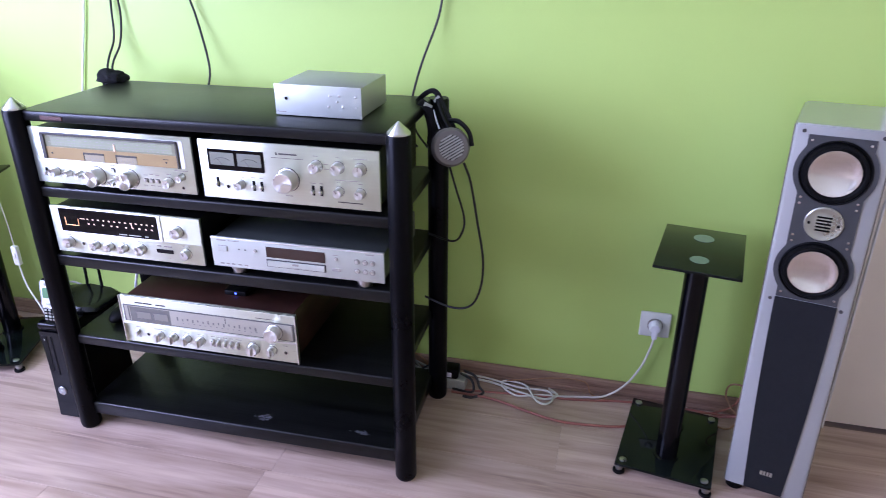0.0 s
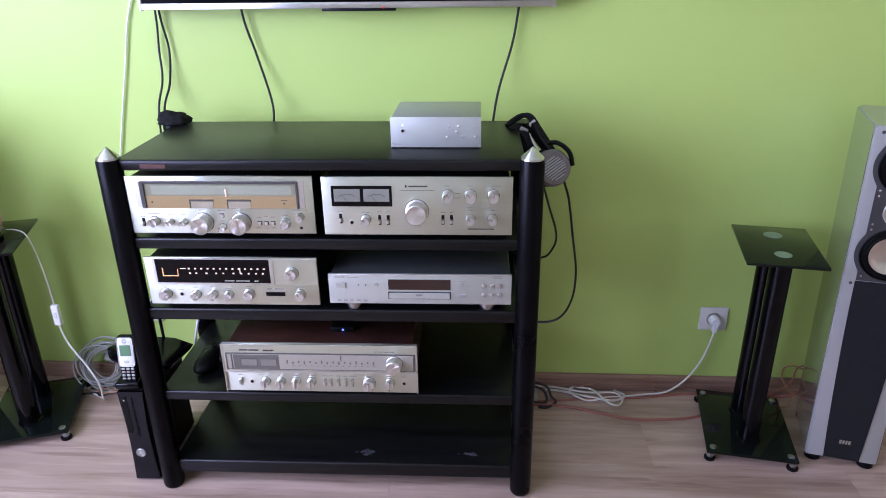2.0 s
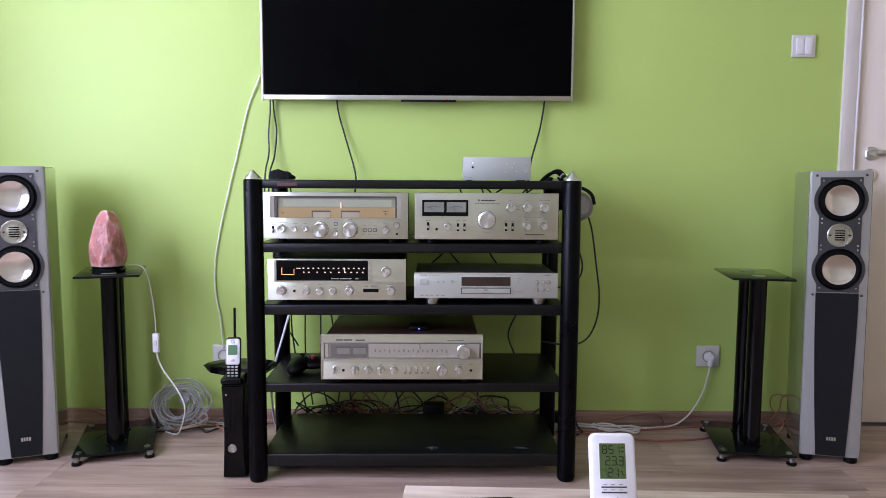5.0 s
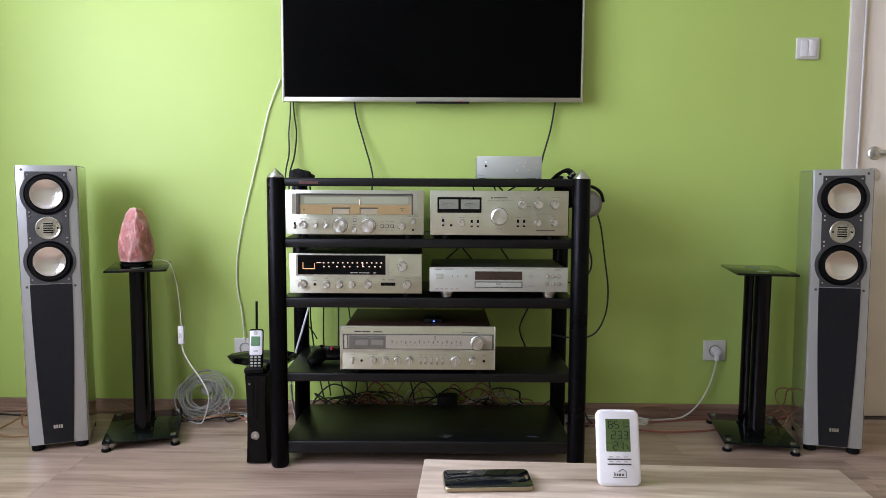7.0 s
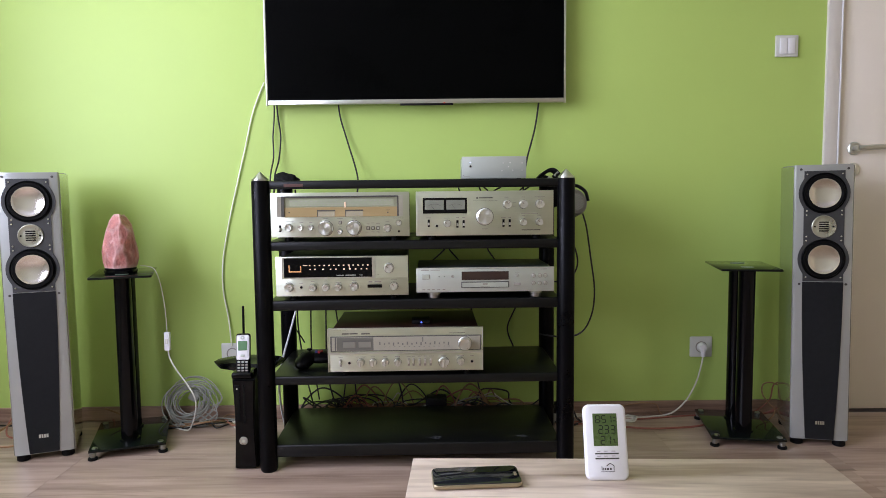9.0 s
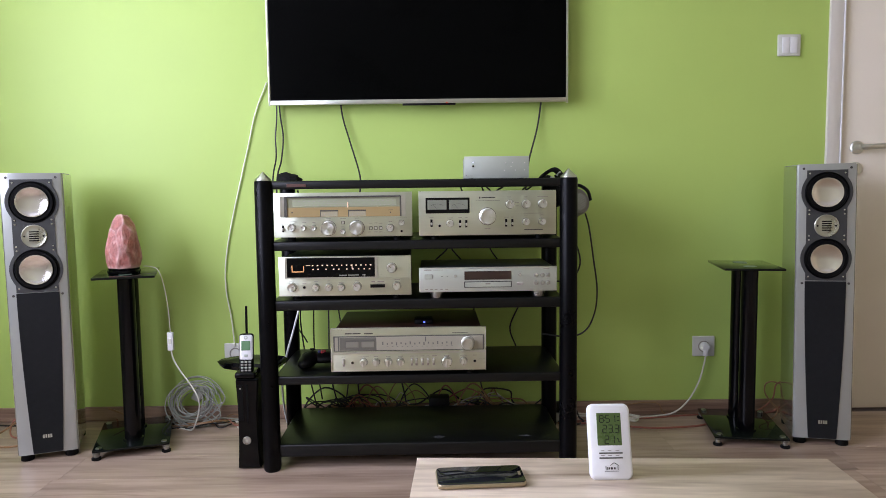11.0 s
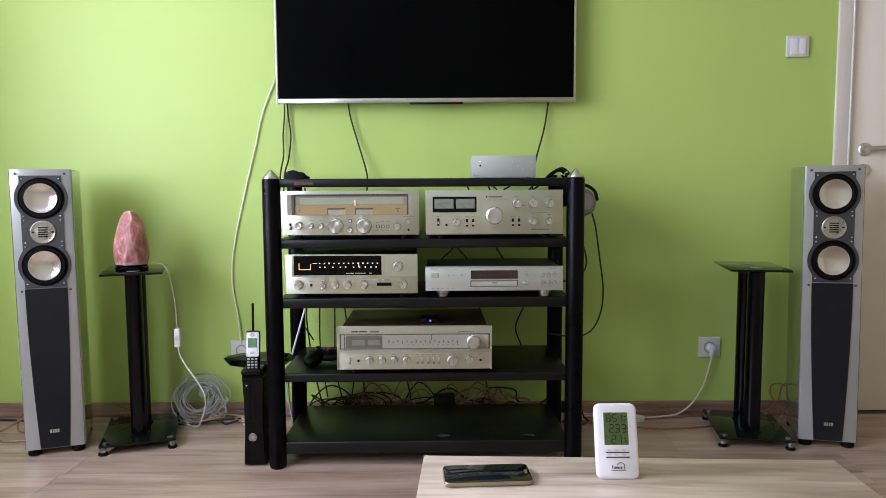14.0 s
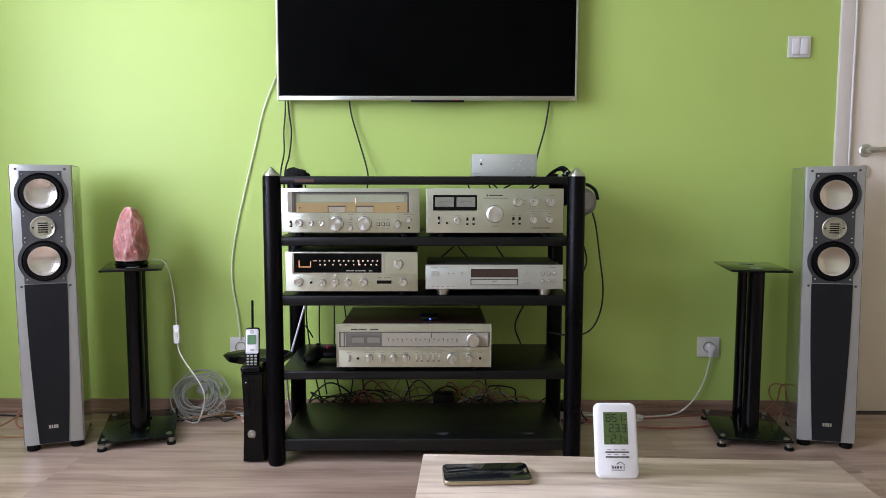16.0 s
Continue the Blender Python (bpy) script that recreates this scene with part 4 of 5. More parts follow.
# two broad front faces meeting in an upright ridge, a slanted shoulder, and many small chips
cuts = [(Vector(n).normalized(), h) for n, h in (((-0.62, -0.74, 0.10), 0.80), ((0.66, -0.70, 0.06), 0.80), ((-0.95, 0.1, 0.30), 0.84), ((0.96, 0.0, 0.22), 0.86), ((-0.35, -0.55, 0.75), 0.86), ((0.5, -0.3, 0.78), 0.84), ((0.05, 0.0, 1.0), 0.93), ((-0.75, -0.55, -0.35), 0.86), ((0.2, 0.95, 0.2), 0.8))]
cuts += [(Vector((rocks.gauss(0, 1), rocks.gauss(0, 1), rocks.gauss(0.1, 0.5))).normalized(), rocks.uniform(0.84, 0.96)) for _ in range(16)]
for v in bm.verts:
    d = v.co.normalized()
    r = min([1.0] + [h / max(0.05, n.dot(d)) for n, h in cuts])
    r *= 1 + 0.022 * noise.noise(d * 5.5) + 0.012 * noise.noise(d * 14) + 0.012 * noise.noise(d * 31)
    c = d * r
    t = (c.z + 1) / 2
    taper = 1.10 - 0.50 * max(0.0, t - 0.34) ** 1.15
    v.co = Vector((c.x * 0.060 * taper + 0.008 * max(0.0, t - 0.5), c.y * 0.060 * taper, 0.0195 + 0.196 * max(0.0, t - 0.2) / 0.8))
part("rock", bm, M_SALT, salt, "faceted pink salt rock", smooth=False)

# ---- headphones hung over the rear corner of the rack ----
hp = thing("headphones", pose(-0.461, 1.73, 0.966, 0, 0, 0), "grey open-back headphones hanging on the rack corner", "headphones")
def strap(bm, pts, across, width, thick):
    """A flat band swept along a line, its breadth along a fixed direction."""
    C, rings = glide(pts, 6), []
    ac = Vector(across).normalized()
    for i, c in enumerate(C):
        d = (C[min(i + 1, len(C) - 1)] - C[max(i - 1, 0)]).normalized()
        nrm = d.cross(ac).normalized()
        rings.append([bm.verts.new(c + ac * (u * width / 2) + nrm * (v * thick / 2)) for u, v in ((-1, -0.5), (-0.8, -1), (0.8, -1), (1, -0.5), (1, 0.5), (0.8, 1), (-0.8, 1), (-1, 0.5))])
    for a_, b_ in zip(rings, rings[1:]):
        for k in range(8):
            bm.faces.new((a_[k], b_[k], b_[(k + 1) % 8], a_[(k + 1) % 8]))
    bm.faces.new(rings[0]), bm.faces.new(rings[-1][::-1])
    return bm


part("headband", strap(B(), [(-0.050, 0.008, -0.021), (-0.034, 0.004, -0.004), (-0.012, -0.004, 0.010), (0.006, -0.014, 0.008), (0.026, -0.030, -0.018), (0.048, -0.050, -0.048), (0.064, -0.064, -0.072)], (0.35, -0.9, 0.25), 0.028, 0.012), M_BTHROW, hp, "black padded headband")
part("inner_pad", strap(B(), [(-0.040, -0.014, -0.016), (-0.022, -0.026, -0.024), (-0.006, -0.036, -0.045), (0.004, -0.044, -0.080), (0.002, -0.046, -0.120)], (0.5, -0.8, 0.2), 0.034, 0.020), M_BTHROW, hp, "black inner pad")
M_SLIDE = mat("pale_grey_slider", (0.46, 0.47, 0.44), 0.4, var=0.08, scale=30)
part("slider", box(B(), -0.011, 0.011, -0.004, 0.004, -0.014, 0.014, 0.002, m=pose(-0.014, -0.034, -0.028, 18, 24, 8)), M_SLIDE, hp, "pale grey slider")
part("slider", box(B(), -0.008, 0.008, -0.004, 0.004, -0.010, 0.010, 0.002, m=pose(0.014, -0.030, -0.006, 10, 40, 16)), M_SLIDE, hp, "pale grey slider")
part("slider_rod", tube(B(), [(0.004, -0.036, -0.03), (0.014, -0.05, -0.05), (0.03, -0.075, -0.07)], 0.0022, 6), M_ALU, hp)
part("yoke_arm", strap(B(), [(0.008, -0.024, -0.006), (0.028, -0.052, -0.040), (0.050, -0.076, -0.064)], (0.6, -0.7, 0.3), 0.030, 0.012), M_PLAST, hp)
part("yoke", tube(B(), [(0.050, -0.062, -0.048), (0.076, -0.072, -0.046), (0.104, -0.084, -0.066), (0.114, -0.088, -0.100)], 0.006, 8), M_PLAST, hp)
CUP = pose(0.062, -0.095, -0.105, 78, 0, 22)
M_CUP = mat("dark_grey_cup", (0.17, 0.16, 0.145), 0.42, var=0.15, scale=30)
cup = part("ear_cup", lathe(B(), [(0.030, 0.017), (0.041, 0.017), (0.046, 0.012), (0.048, 0.004), (0.047, -0.012), (0.040, -0.014), (0, -0.014)], 36, CUP), M_CUP, hp, "dark grey round ear cup")
part("ear_pad", lathe(B(), [(0, -0.016), (0.046, -0.015), (0.050, -0.022), (0.048, -0.034), (0.038, -0.038), (0.026, -0.032), (0, -0.030)], 36, CUP), M_BTHROW, cup)
part("grille_back", lathe(B(), [(0, 0.0125), (0.031, 0.0125)], 30, CUP), M_RUB, cup)
for k in range(-4, 5):
    u = k * 0.0066
    hw = math.sqrt(0.0305 ** 2 - u * u)
    part("grille_slat", box(B(), -hw, hw, u - 0.0021, u + 0.0021, 0.013, 0.0175, 0.0006, 1, m=CUP @ pose(0, 0, 0, 0, 0, 28)), M_SLIDE, cup)
CUP2 = pose(-0.085, 0.005, -0.125, 90, 0, -75)
c2 = part("ear_cup", lathe(B(), [(0, 0.017), (0.041, 0.017), (0.046, 0.012), (0.048, 0.004), (0.047, -0.012), (0, -0.014)], 36, CUP2), M_CUP, hp)

# black felt pouch lying over the rear post
bm = B()
bmesh.ops.create_icosphere(bm, subdivisions=4, radius=1.0)
for v in bm.verts:
    d = v.co.copy()
    k = 1 + 0.16 * noise.noise(d * 2.3) + 0.06 * noise.noise(d * 7)
    z = d.z * 0.026 * k if d.z > 0 else d.z * 0.006
    v.co = Vector((d.x * 0.062 * k, d.y * 0.04 * k, z + 0.018 * max(0, -d.x) * (d.z > 0) * abs(d.z)))
solid("pouch", bm, M_BTHROW, "small crumpled black felt pouch on the rack", "pouch", m=pose(-1.430, 1.766, 0.9485, 0, 0, 12) @ Matrix.Diagonal((0.72, 0.9, 1.05, 1)))

# ---- game console, cordless handset, router ----
gc = thing("game_console", pose(-1.515, 1.412, 0, 0, 0, 2), "black upright game console beside the rack", "game console")
w, d, h = 0.037, 0.265, 0.302
bm = B()
def waisted(half, z0, z1, pinch):
    rows = [(half * (1 - pinch * math.sin(math.pi * k / 10)), z0 + (z1 - z0) * k / 10) for k in range(11)]
    return rows + [(-x, z) for x, z in rows[::-1]]


prism(bm, waisted(w, 0.003, h, 0.14), 0.010, d)
bmesh.ops.bevel(bm, geom=[e for e in bm.edges if abs(e.verts[0].co.y - e.verts[1].co.y) < 1e-6], offset=0.003, segments=2, affect="EDGES")
part("case", bm, M_PLAST, gc)
part("front_panel", prism(B(), waisted(w - 0.003, 0.006, h - 0.004, 0.15), 0.0, 0.011), M_GLOSS, gc, "glossy black front", smooth=False)
for x in (-0.026, 0.026):
    part("foot", box(B(), x - 0.008, x + 0.008, 0.03, d - 0.03, 0.0, 0.0035), M_RUB, gc)
part("disc_slot", box(B(), -0.001, 0.005, -0.0012, 0.002, 0.155, 0.285, 0.0006, 1), M_RUB, gc)
part("memory_door", box(B(), -0.028, -0.012, -0.0015, 0.002, 0.165, 0.285, 0.001, 1), M_PLAST, gc)
bt = part("power_button", lathe(B(), [(0, 0.003), (0.009, 0.003), (0.0125, 0.0035), (0.014, 0.002), (0.014, 0)], 28, facing(-0.004, 0.098)), M_FOOT, gc, "round chrome power button")
part("button_cap", lathe(B(), [(0, 0.0042), (0.003, 0.0040), (0.0045, 0.003)], 24, facing(-0.004, 0.098)), M_SILVER, bt)
part("eject_mark", lathe(B(), [(0, 0.0016), (0.004, 0.0016), (0.004, 0)], 3, facing(-0.020, 0.272)), M_SILVER, gc)

hs = thing("cordless_phone", pose(-1.521, 1.437, 0.3025, 0, 0, 4), "white and black cordless telephone in its charging cradle", "telephone")
part("cradle", box(B(), -0.034, 0.034, -0.024, 0.055, 0.0, 0.022, 0.008, 3), M_GLOSS, hs, "black charging cradle")
TILT_H = pose(0, 0.0, 0.006, -9)
case = part("handset", box(B(), -0.023, 0.023, -0.004, 0.018, 0.0, 0.138, 0.008, 3, m=TILT_H), M_PLAST, hs, "black handset body")
part("face", box(B(), -0.0215, 0.0215, -0.007, 0.0, 0.052, 0.134, 0.007, 3, m=TILT_H), M_WHITE, hs, "white upper face")
part("display", box(B(), -0.0145, 0.0145, -0.0085, -0.0055, 0.083, 0.114, 0.001, 1, m=TILT_H), M_LCD2, case, "small green display")
part("earpiece", lathe(B(), [(0.003, 0.0015), (0.0065, 0.0015), (0.0065, 0)], 16, TILT_H @ facing(0, 0.125, -0.0068)), M_SILVER, case)
part("navigation_key", box(B(), -0.007, 0.007, -0.0085, -0.005, 0.062, 0.070, 0.002, 2, m=TILT_H), M_SILVER, case)
for r_ in range(4):
    for c_ in (-1, 0, 1):
        part("key", box(B(), c_ * 0.0125 - 0.0045, c_ * 0.0125 + 0.0045, -0.0058, -0.0035, 0.014 + r_ * 0.0095, 0.020 + r_ * 0.0095, 0.001, 1, m=TILT_H), M_SILVER if r_ % 2 else M_GINK, case)

ro = thing("wireless_router", pose(-1.535, 1.585, 0.3025, 0, 0, -6), "flat black wireless router with thin antennas on the console", "router")
bm = B()
pts = [(-0.135, 0.0), (-0.10, -0.045), (-0.03, -0.072), (0.06, -0.075), (0.10, -0.055), (0.105, 0.06), (0.05, 0.08), (-0.04, 0.078), (-0.10, 0.045)]
a = [bm.verts.new((x * 0.92, y * 0.92, 0.0)) for x, y in pts]
b_ = [bm.verts.new((x, y, 0.014)) for x, y in pts]
c_ = [bm.verts.new((x * 0.86, y * 0.86, 0.025)) for x, y in pts]
bm.faces.new(a[::-1]), bm.faces.new(c_)
for lo_, hi_ in ((a, b_), (b_, c_)):
    for k in range(len(pts)):
        bm.faces.new((lo_[k], lo_[(k + 1) % len(pts)], hi_[(k + 1) % len(pts)], hi_[k]))
part("case", bm, M_GLOSS, ro)
for x, lean in ((-0.053, 0.002), (0.006, -0.006)):
    part("antenna", tube(B(), [(x, 0.07, 0.02), (x + lean * 0.3, 0.072, 0.05), (x + lean, 0.074, 0.200)], 0.0045, 8), M_PLAST, ro)

# game controller on the fourth shelf
gp = thing("game_controller", pose(-1.279, 1.535, 0.3112, 0, 0, 8), "black game controller lying on the rack shelf", "game controller")
bm = B()
for x, y, z, rx, ry, rz, turn in ((0, 0.012, 0.030, 0.060, 0.036, 0.018, 0), (-0.052, -0.010, 0.028, 0.030, 0.060, 0.024, -24), (0.052, -0.010, 0.028, 0.030, 0.060, 0.024, 24), (-0.045, 0.022, 0.032, 0.034, 0.026, 0.018, 0), (0.045, 0.022, 0.032, 0.034, 0.026, 0.018, 0)):
    bmesh.ops.create_icosphere(bm, subdivisions=3, radius=1.0, matrix=pose(x, y, z, 8, 0, turn) @ Matrix.Diagonal((rx, ry, rz, 1)))
part("shell", bm, M_PLAST, gp)
for x, y in ((-0.040, 0.018), (0.030, -0.004)):
    part("thumbstick", lathe(B(), [(0.004, 0.036), (0.004, 0.050), (0.009, 0.052), (0.009, 0.056), (0, 0.055)], 18, pose(x, y, 0.004)), M_RUB, gp)
M_PADRED, M_PADBLUE = mat("red_button", (0.35, 0.03, 0.04), 0.3), mat("blue_button", (0.05, 0.06, 0.20), 0.3)
for x, y in ((-0.008, 0.026), (0.001, 0.016), (-0.017, 0.016), (-0.008, 0.006)):
    part("button", rod(B(), 0.0048, 0.036, 0.0535, 14, pose(x, y, 0)), {(0.001, 0.016): M_PADRED, (-0.008, 0.026): M_OCABLE, (-0.017, 0.016): M_PADBLUE}.get((x, y), M_PADRED), gp)
part("trigger", box(B(), 0.025, 0.055, 0.034, 0.052, 0.018, 0.038, 0.005, 2), M_GLOSS, gp)
part("trigger", box(B(), -0.055, -0.025, 0.034, 0.052, 0.018, 0.038, 0.005, 2), M_GLOSS, gp)

# dusty smudges on the lowest shelf
def smudge(x, y, rx, ry, seed):
    bm = B()
    rnd = random.Random(seed)
    for _ in range(26):
        px, py = rnd.gauss(0, rx * 0.6), rnd.gauss(0, ry * 0.6)
        s = rnd.uniform(0.002, 0.006)
        lathe(bm, [(s, 0), (s * 0.7, 0.0003), (0, 0.0004)], 9, pose(x + px, y + py, 0.0862 + 0.00004 * _) @ Matrix.Diagonal((1, rnd.uniform(0.4, 0.9), 1, 1)))
    solid("dust", bm, M_DUST, "pale dust smudge on the black shelf", "dust", kind="stuff")


smudge(-0.893, 1.455, 0.018, 0.010, 1)
smudge(-0.60, 1.46, 0.016, 0.006, 2)

# ---- coffee table with phone and thermometer ----
TZ = 0.42
tb = thing("coffee_table", pose(-0.5654, -0.002, 0, 0, 0, -2.2), "low pale oak-look coffee table", "table")
part("tabletop", box(B(), -0.372, 0.372, -0.62, 0.42, TZ - 0.038, TZ, 0.002), M_OAK, tb)
for sx in (-1, 1):
    for y0 in (-0.60, 0.34):
        part("leg", box(B(), sx * 0.325 - 0.03, sx * 0.325 + 0.03, y0, y0 + 0.06, 0, TZ - 0.0385, 0.002), M_OAK, tb)

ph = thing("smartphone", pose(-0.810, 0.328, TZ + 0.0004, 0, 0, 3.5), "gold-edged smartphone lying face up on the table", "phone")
part("body", rounded(B(), 0.075, 0.037, 0, 0.0088, 0.011, 0.003), M_GOLDP, ph)
part("screen", rounded(B(), 0.0735, 0.0355, 0.0075, 0.0093, 0.0098, 0.0006), M_PGLASS, ph, "dark glass screen")
part("home_button", box(B(), 0.0645, 0.069, -0.007, 0.007, 0.0090, 0.0098, 0.0008, 1), M_GOLDP, ph)
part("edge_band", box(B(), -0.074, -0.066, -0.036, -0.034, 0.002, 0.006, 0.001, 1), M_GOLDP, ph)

ws = thing("digital_thermometer", pose(-0.587, 0.318, TZ + 0.0006, -17, 0, 0), "white digital clock thermometer standing on the table", "thermometer")
part("case", rounded(B(), 0.0362, 0.06325, -0.016, 0.0, 0.0115, 0.004, pose(0, 0, 0.06325, 90)), M_WHITE, ws)
lc = part("display", box(B(), -0.0215, 0.0200, -0.0006, 0.002, 0.057, 0.111, 0.0006, 1), M_LCD, ws, "green liquid crystal display")
part("stand_leg", box(B(), -0.02, 0.02, 0.014, 0.018, 0.004, 0.055, 0.001, 1, m=pose(0, 0.026, -0.002, 28)), M_WHITE, ws)


SEGMENTS = {"0": "abcdef", "1": "bc", "2": "abged", "3": "abgcd", "5": "afgcd", "8": "abcdefg", "C": "afed"}


def digit(ch, x, z, w, h, parent):
    """One seven-segment figure, its lower left corner at (x, z)."""
    t, y, bm = w * 0.20, -0.0009, B()
    for seg in SEGMENTS[ch]:
        if seg in "adg":
            zz = z + {"d": 0.0, "g": h / 2, "a": h}[seg]
            box(bm, x + t * 0.35, x + w - t * 0.35, y, -0.0004, zz - t / 2, zz + t / 2)
        else:
            xx, z0 = x + (w if seg in "bc" else 0), z + (h / 2 if seg in "bf" else 0)
            box(bm, xx - t / 2, xx + t / 2, y, -0.0004, z0 + t * 0.35, z0 + h / 2 - t * 0.35)
    part("digit", bm, M_LCDINK, parent, smooth=False)


for ch, x in (("8", -0.0165), ("5", -0.0060), ("1", 0.0035)):
    digit(ch, x, 0.0955, 0.0066, 0.0118, lc)
for ch, x in (("2", -0.0120), ("3", -0.0020), ("3", 0.0088)):
    digit(ch, x, 0.0780, 0.0068, 0.0128, lc)
for ch, x in (("2", -0.0090), ("1", 0.0005)):
    digit(ch, x, 0.0600, 0.0068, 0.0128, lc)
digit("C", 0.0166, 0.0845, 0.0022, 0.0055, lc)
bars(lc, [(-0.0076, z, 0.0012, 0.0012) for z in (0.0985, 0.1035)] + [(0.0068, 0.0782, 0.0014, 0.0014), (0.0142, 0.0655, 0.0010, 0.0060), (0.0124, 0.0680, 0.0016, 0.0016), (0.0160, 0.0630, 0.0016, 0.0016), (0.0155, 0.1045, 0.0040, 0.0012), (0.0155, 0.0985, 0.0046, 0.0012)], M_LCDINK, -0.0009)
bars(ws, [(0.0, z, 0.040, 0.0022) for z in (0.0445, 0.0365)], M_LINE, -0.0006)
bars(ws, [(x, z, 0.006, 0.0010) for x in (-0.014, -0.002, 0.011) for z in (0.0485, 0.0405)], M_GINK, -0.0006)
bars(ws, [(-0.0098, 0.0205, 0.0010, 0.0062), (-0.0072, 0.0195, 0.0010, 0.0042), (-0.0042, 0.0195, 0.0024, 0.0034), (0.0000, 0.0195, 0.0032, 0.0036), (0.0050, 0.0195, 0.0026, 0.0034), (0.0, 0.0150, 0.024, 0.0008), (0.0105, 0.0200, 0.0010, 0.0065)], M_INK_SHADE, -0.0006)
part("emblem", tube(B(), [(-0.002, -0.0004, 0.0242), (0.0045, -0.0004, 0.0285), (0.0115, -0.0004, 0.0236)], 0.0006, 5, 2), M_INK_SHADE, ws)

# ---- cables ----
def cable(pts, r, material, label, name="cable"):
    return solid(name, tube(B(), pts, r), material, label, "cable")


cable([(-1.541, 1.922, 1.330), (-1.589, 1.923, 1.213), (-1.622, 1.923, 1.082), (-1.662, 1.923, 0.928), (-1.700, 1.923, 0.773), (-1.725, 1.923, 0.638), (-1.728, 1.923, 0.525), (-1.711, 1.921, 0.411), (-1.70, 1.916, 0.30)], 0.0030, M_PALE, "white cable running down the green wall")
cable([(-1.500, 1.905, 1.30), (-1.504, 1.915, 1.20), (-1.512, 1.918, 1.12), (-1.508, 1.90, 1.04), (-1.512, 1.85, 0.95), (-1.515, 1.84, 0.75)], 0.0032, M_BCABLE, "black cable hanging from the television")
cable([(-1.494, 1.905, 1.30), (-1.490, 1.915, 1.20), (-1.482, 1.918, 1.12), (-1.488, 1.90, 1.03), (-1.496, 1.85, 0.95), (-1.500, 1.84, 0.75)], 0.0032, M_BCABLE, "black cable hanging from the television")
cable([(-1.258, 1.905, 1.30), (-1.250, 1.912, 1.20), (-1.224, 1.912, 1.103), (-1.184, 1.88, 0.97), (-1.18, 1.83, 0.90), (-1.19, 1.80, 0.84)], 0.0033, M_BCABLE, "black cable hanging from the television")
cable([(-0.478, 1.905, 1.30), (-0.486, 1.914, 1.22), (-0.500, 1.914, 1.134), (-0.535, 1.87, 1.02), (-0.55, 1.83, 0.94), (-0.56, 1.80, 0.86)], 0.0033, M_BCABLE, "black cable hanging from the television")
# socket plug and its cord
plug = thing("power_plug", pose(0.166, 1.915, 0.276), "white round mains plug in the wall socket", "plug")
part("plug_body", lathe(B(), [(0, 0), (0.0185, 0), (0.0185, 0.012), (0.014, 0.024), (0, 0.026)], 24, facing(0, 0)), M_WHITE, plug)
part("strain_relief", box(B(), -0.008, 0.008, -0.026, -0.008, -0.035, 0.0, 0.004, 2), M_WHITE, plug)
cable([(0.166, 1.898, 0.242), (0.160, 1.899, 0.205), (0.140, 1.898, 0.135), (0.098, 1.895, 0.062), (0.04, 1.89, 0.016), (-0.03, 1.885, 0.006), (-0.09, 1.872, 0.006), (-0.16, 1.862, 0.006), (-0.225, 1.842, 0.006), (-0.275, 1.875, 0.010), (-0.27, 1.905, 0.012), (-0.205, 1.893, 0.014), (-0.162, 1.825, 0.012), (-0.13, 1.815, 0.010), (-0.112, 1.850, 0.010), (-0.135, 1.885, 0.010), (-0.225, 1.880, 0.012), (-0.33, 1.905, 0.012), (-0.42, 1.90, 0.02)], 0.0034, M_WCABLE, "white mains cord looped on the floor")
cable([(-0.13, 1.905, 0.006), (-0.10, 1.87, 0.008), (-0.14, 1.845, 0.006), (-0.21, 1.86, 0.006), (-0.30, 1.89, 0.006), (-0.36, 1.90, 0.006)], 0.004, M_WCABLE, "white mains cord looped on the floor")
cable([(-0.43, 1.815, 0.005), (-0.301, 1.808, 0.005), (-0.196, 1.777, 0.005), (-0.095, 1.750, 0.005), (0.0, 1.752, 0.005), (0.116, 1.775, 0.005), (0.25, 1.86, 0.005), (0.36, 1.88, 0.006), (0.45, 1.87, 0.03)], 0.004, M_RCABLE, "red speaker wire lying along the wall")
cable([(-0.43, 1.83, 0.004), (-0.25, 1.85, 0.004), (-0.05, 1.868, 0.004), (0.10, 1.895, 0.004), (0.24, 1.905, 0.004), (0.40, 1.90, 0.004), (0.46, 1.86, 0.05)], 0.0035, M_RCABLE, "red speaker wire lying along the wall")
cable([(-0.30, 1.905, 0.004), (-0.12, 1.902, 0.05), (-0.02, 1.905, 0.05), (0.02, 1.90, 0.004), (0.20, 1.90, 0.004)], 0.0022, M_OCABLE, "thin copper speaker wire by the skirting")
cable([(0.46, 1.85, 0.13), (0.42, 1.86, 0.145), (0.392, 1.865, 0.135), (0.388, 1.86, 0.10), (0.41, 1.85, 0.065), (0.43, 1.84, 0.04), (0.40, 1.83, 0.006), (0.34, 1.86, 0.004)], 0.003, M_OCABLE, "copper speaker wire behind the tower speaker")
cable([(0.46, 1.86, 0.15), (0.435, 1.87, 0.13), (0.425, 1.87, 0.08), (0.40, 1.87, 0.05), (0.36, 1.88, 0.02), (0.30, 1.89, 0.005)], 0.003, M_RCABLE, "red speaker wire behind the tower speaker")
# headphone leads beside the rack
cable([(-0.366, 1.64, 0.822), (-0.350, 1.65, 0.77), (-0.332, 1.66, 0.66), (-0.316, 1.67, 0.55), (-0.322, 1.68, 0.46), (-0.352, 1.70, 0.39), (-0.41, 1.72, 0.365), (-0.50, 1.76, 0.368)], 0.0032, M_BCABLE, "black headphone lead looping beside the rack")
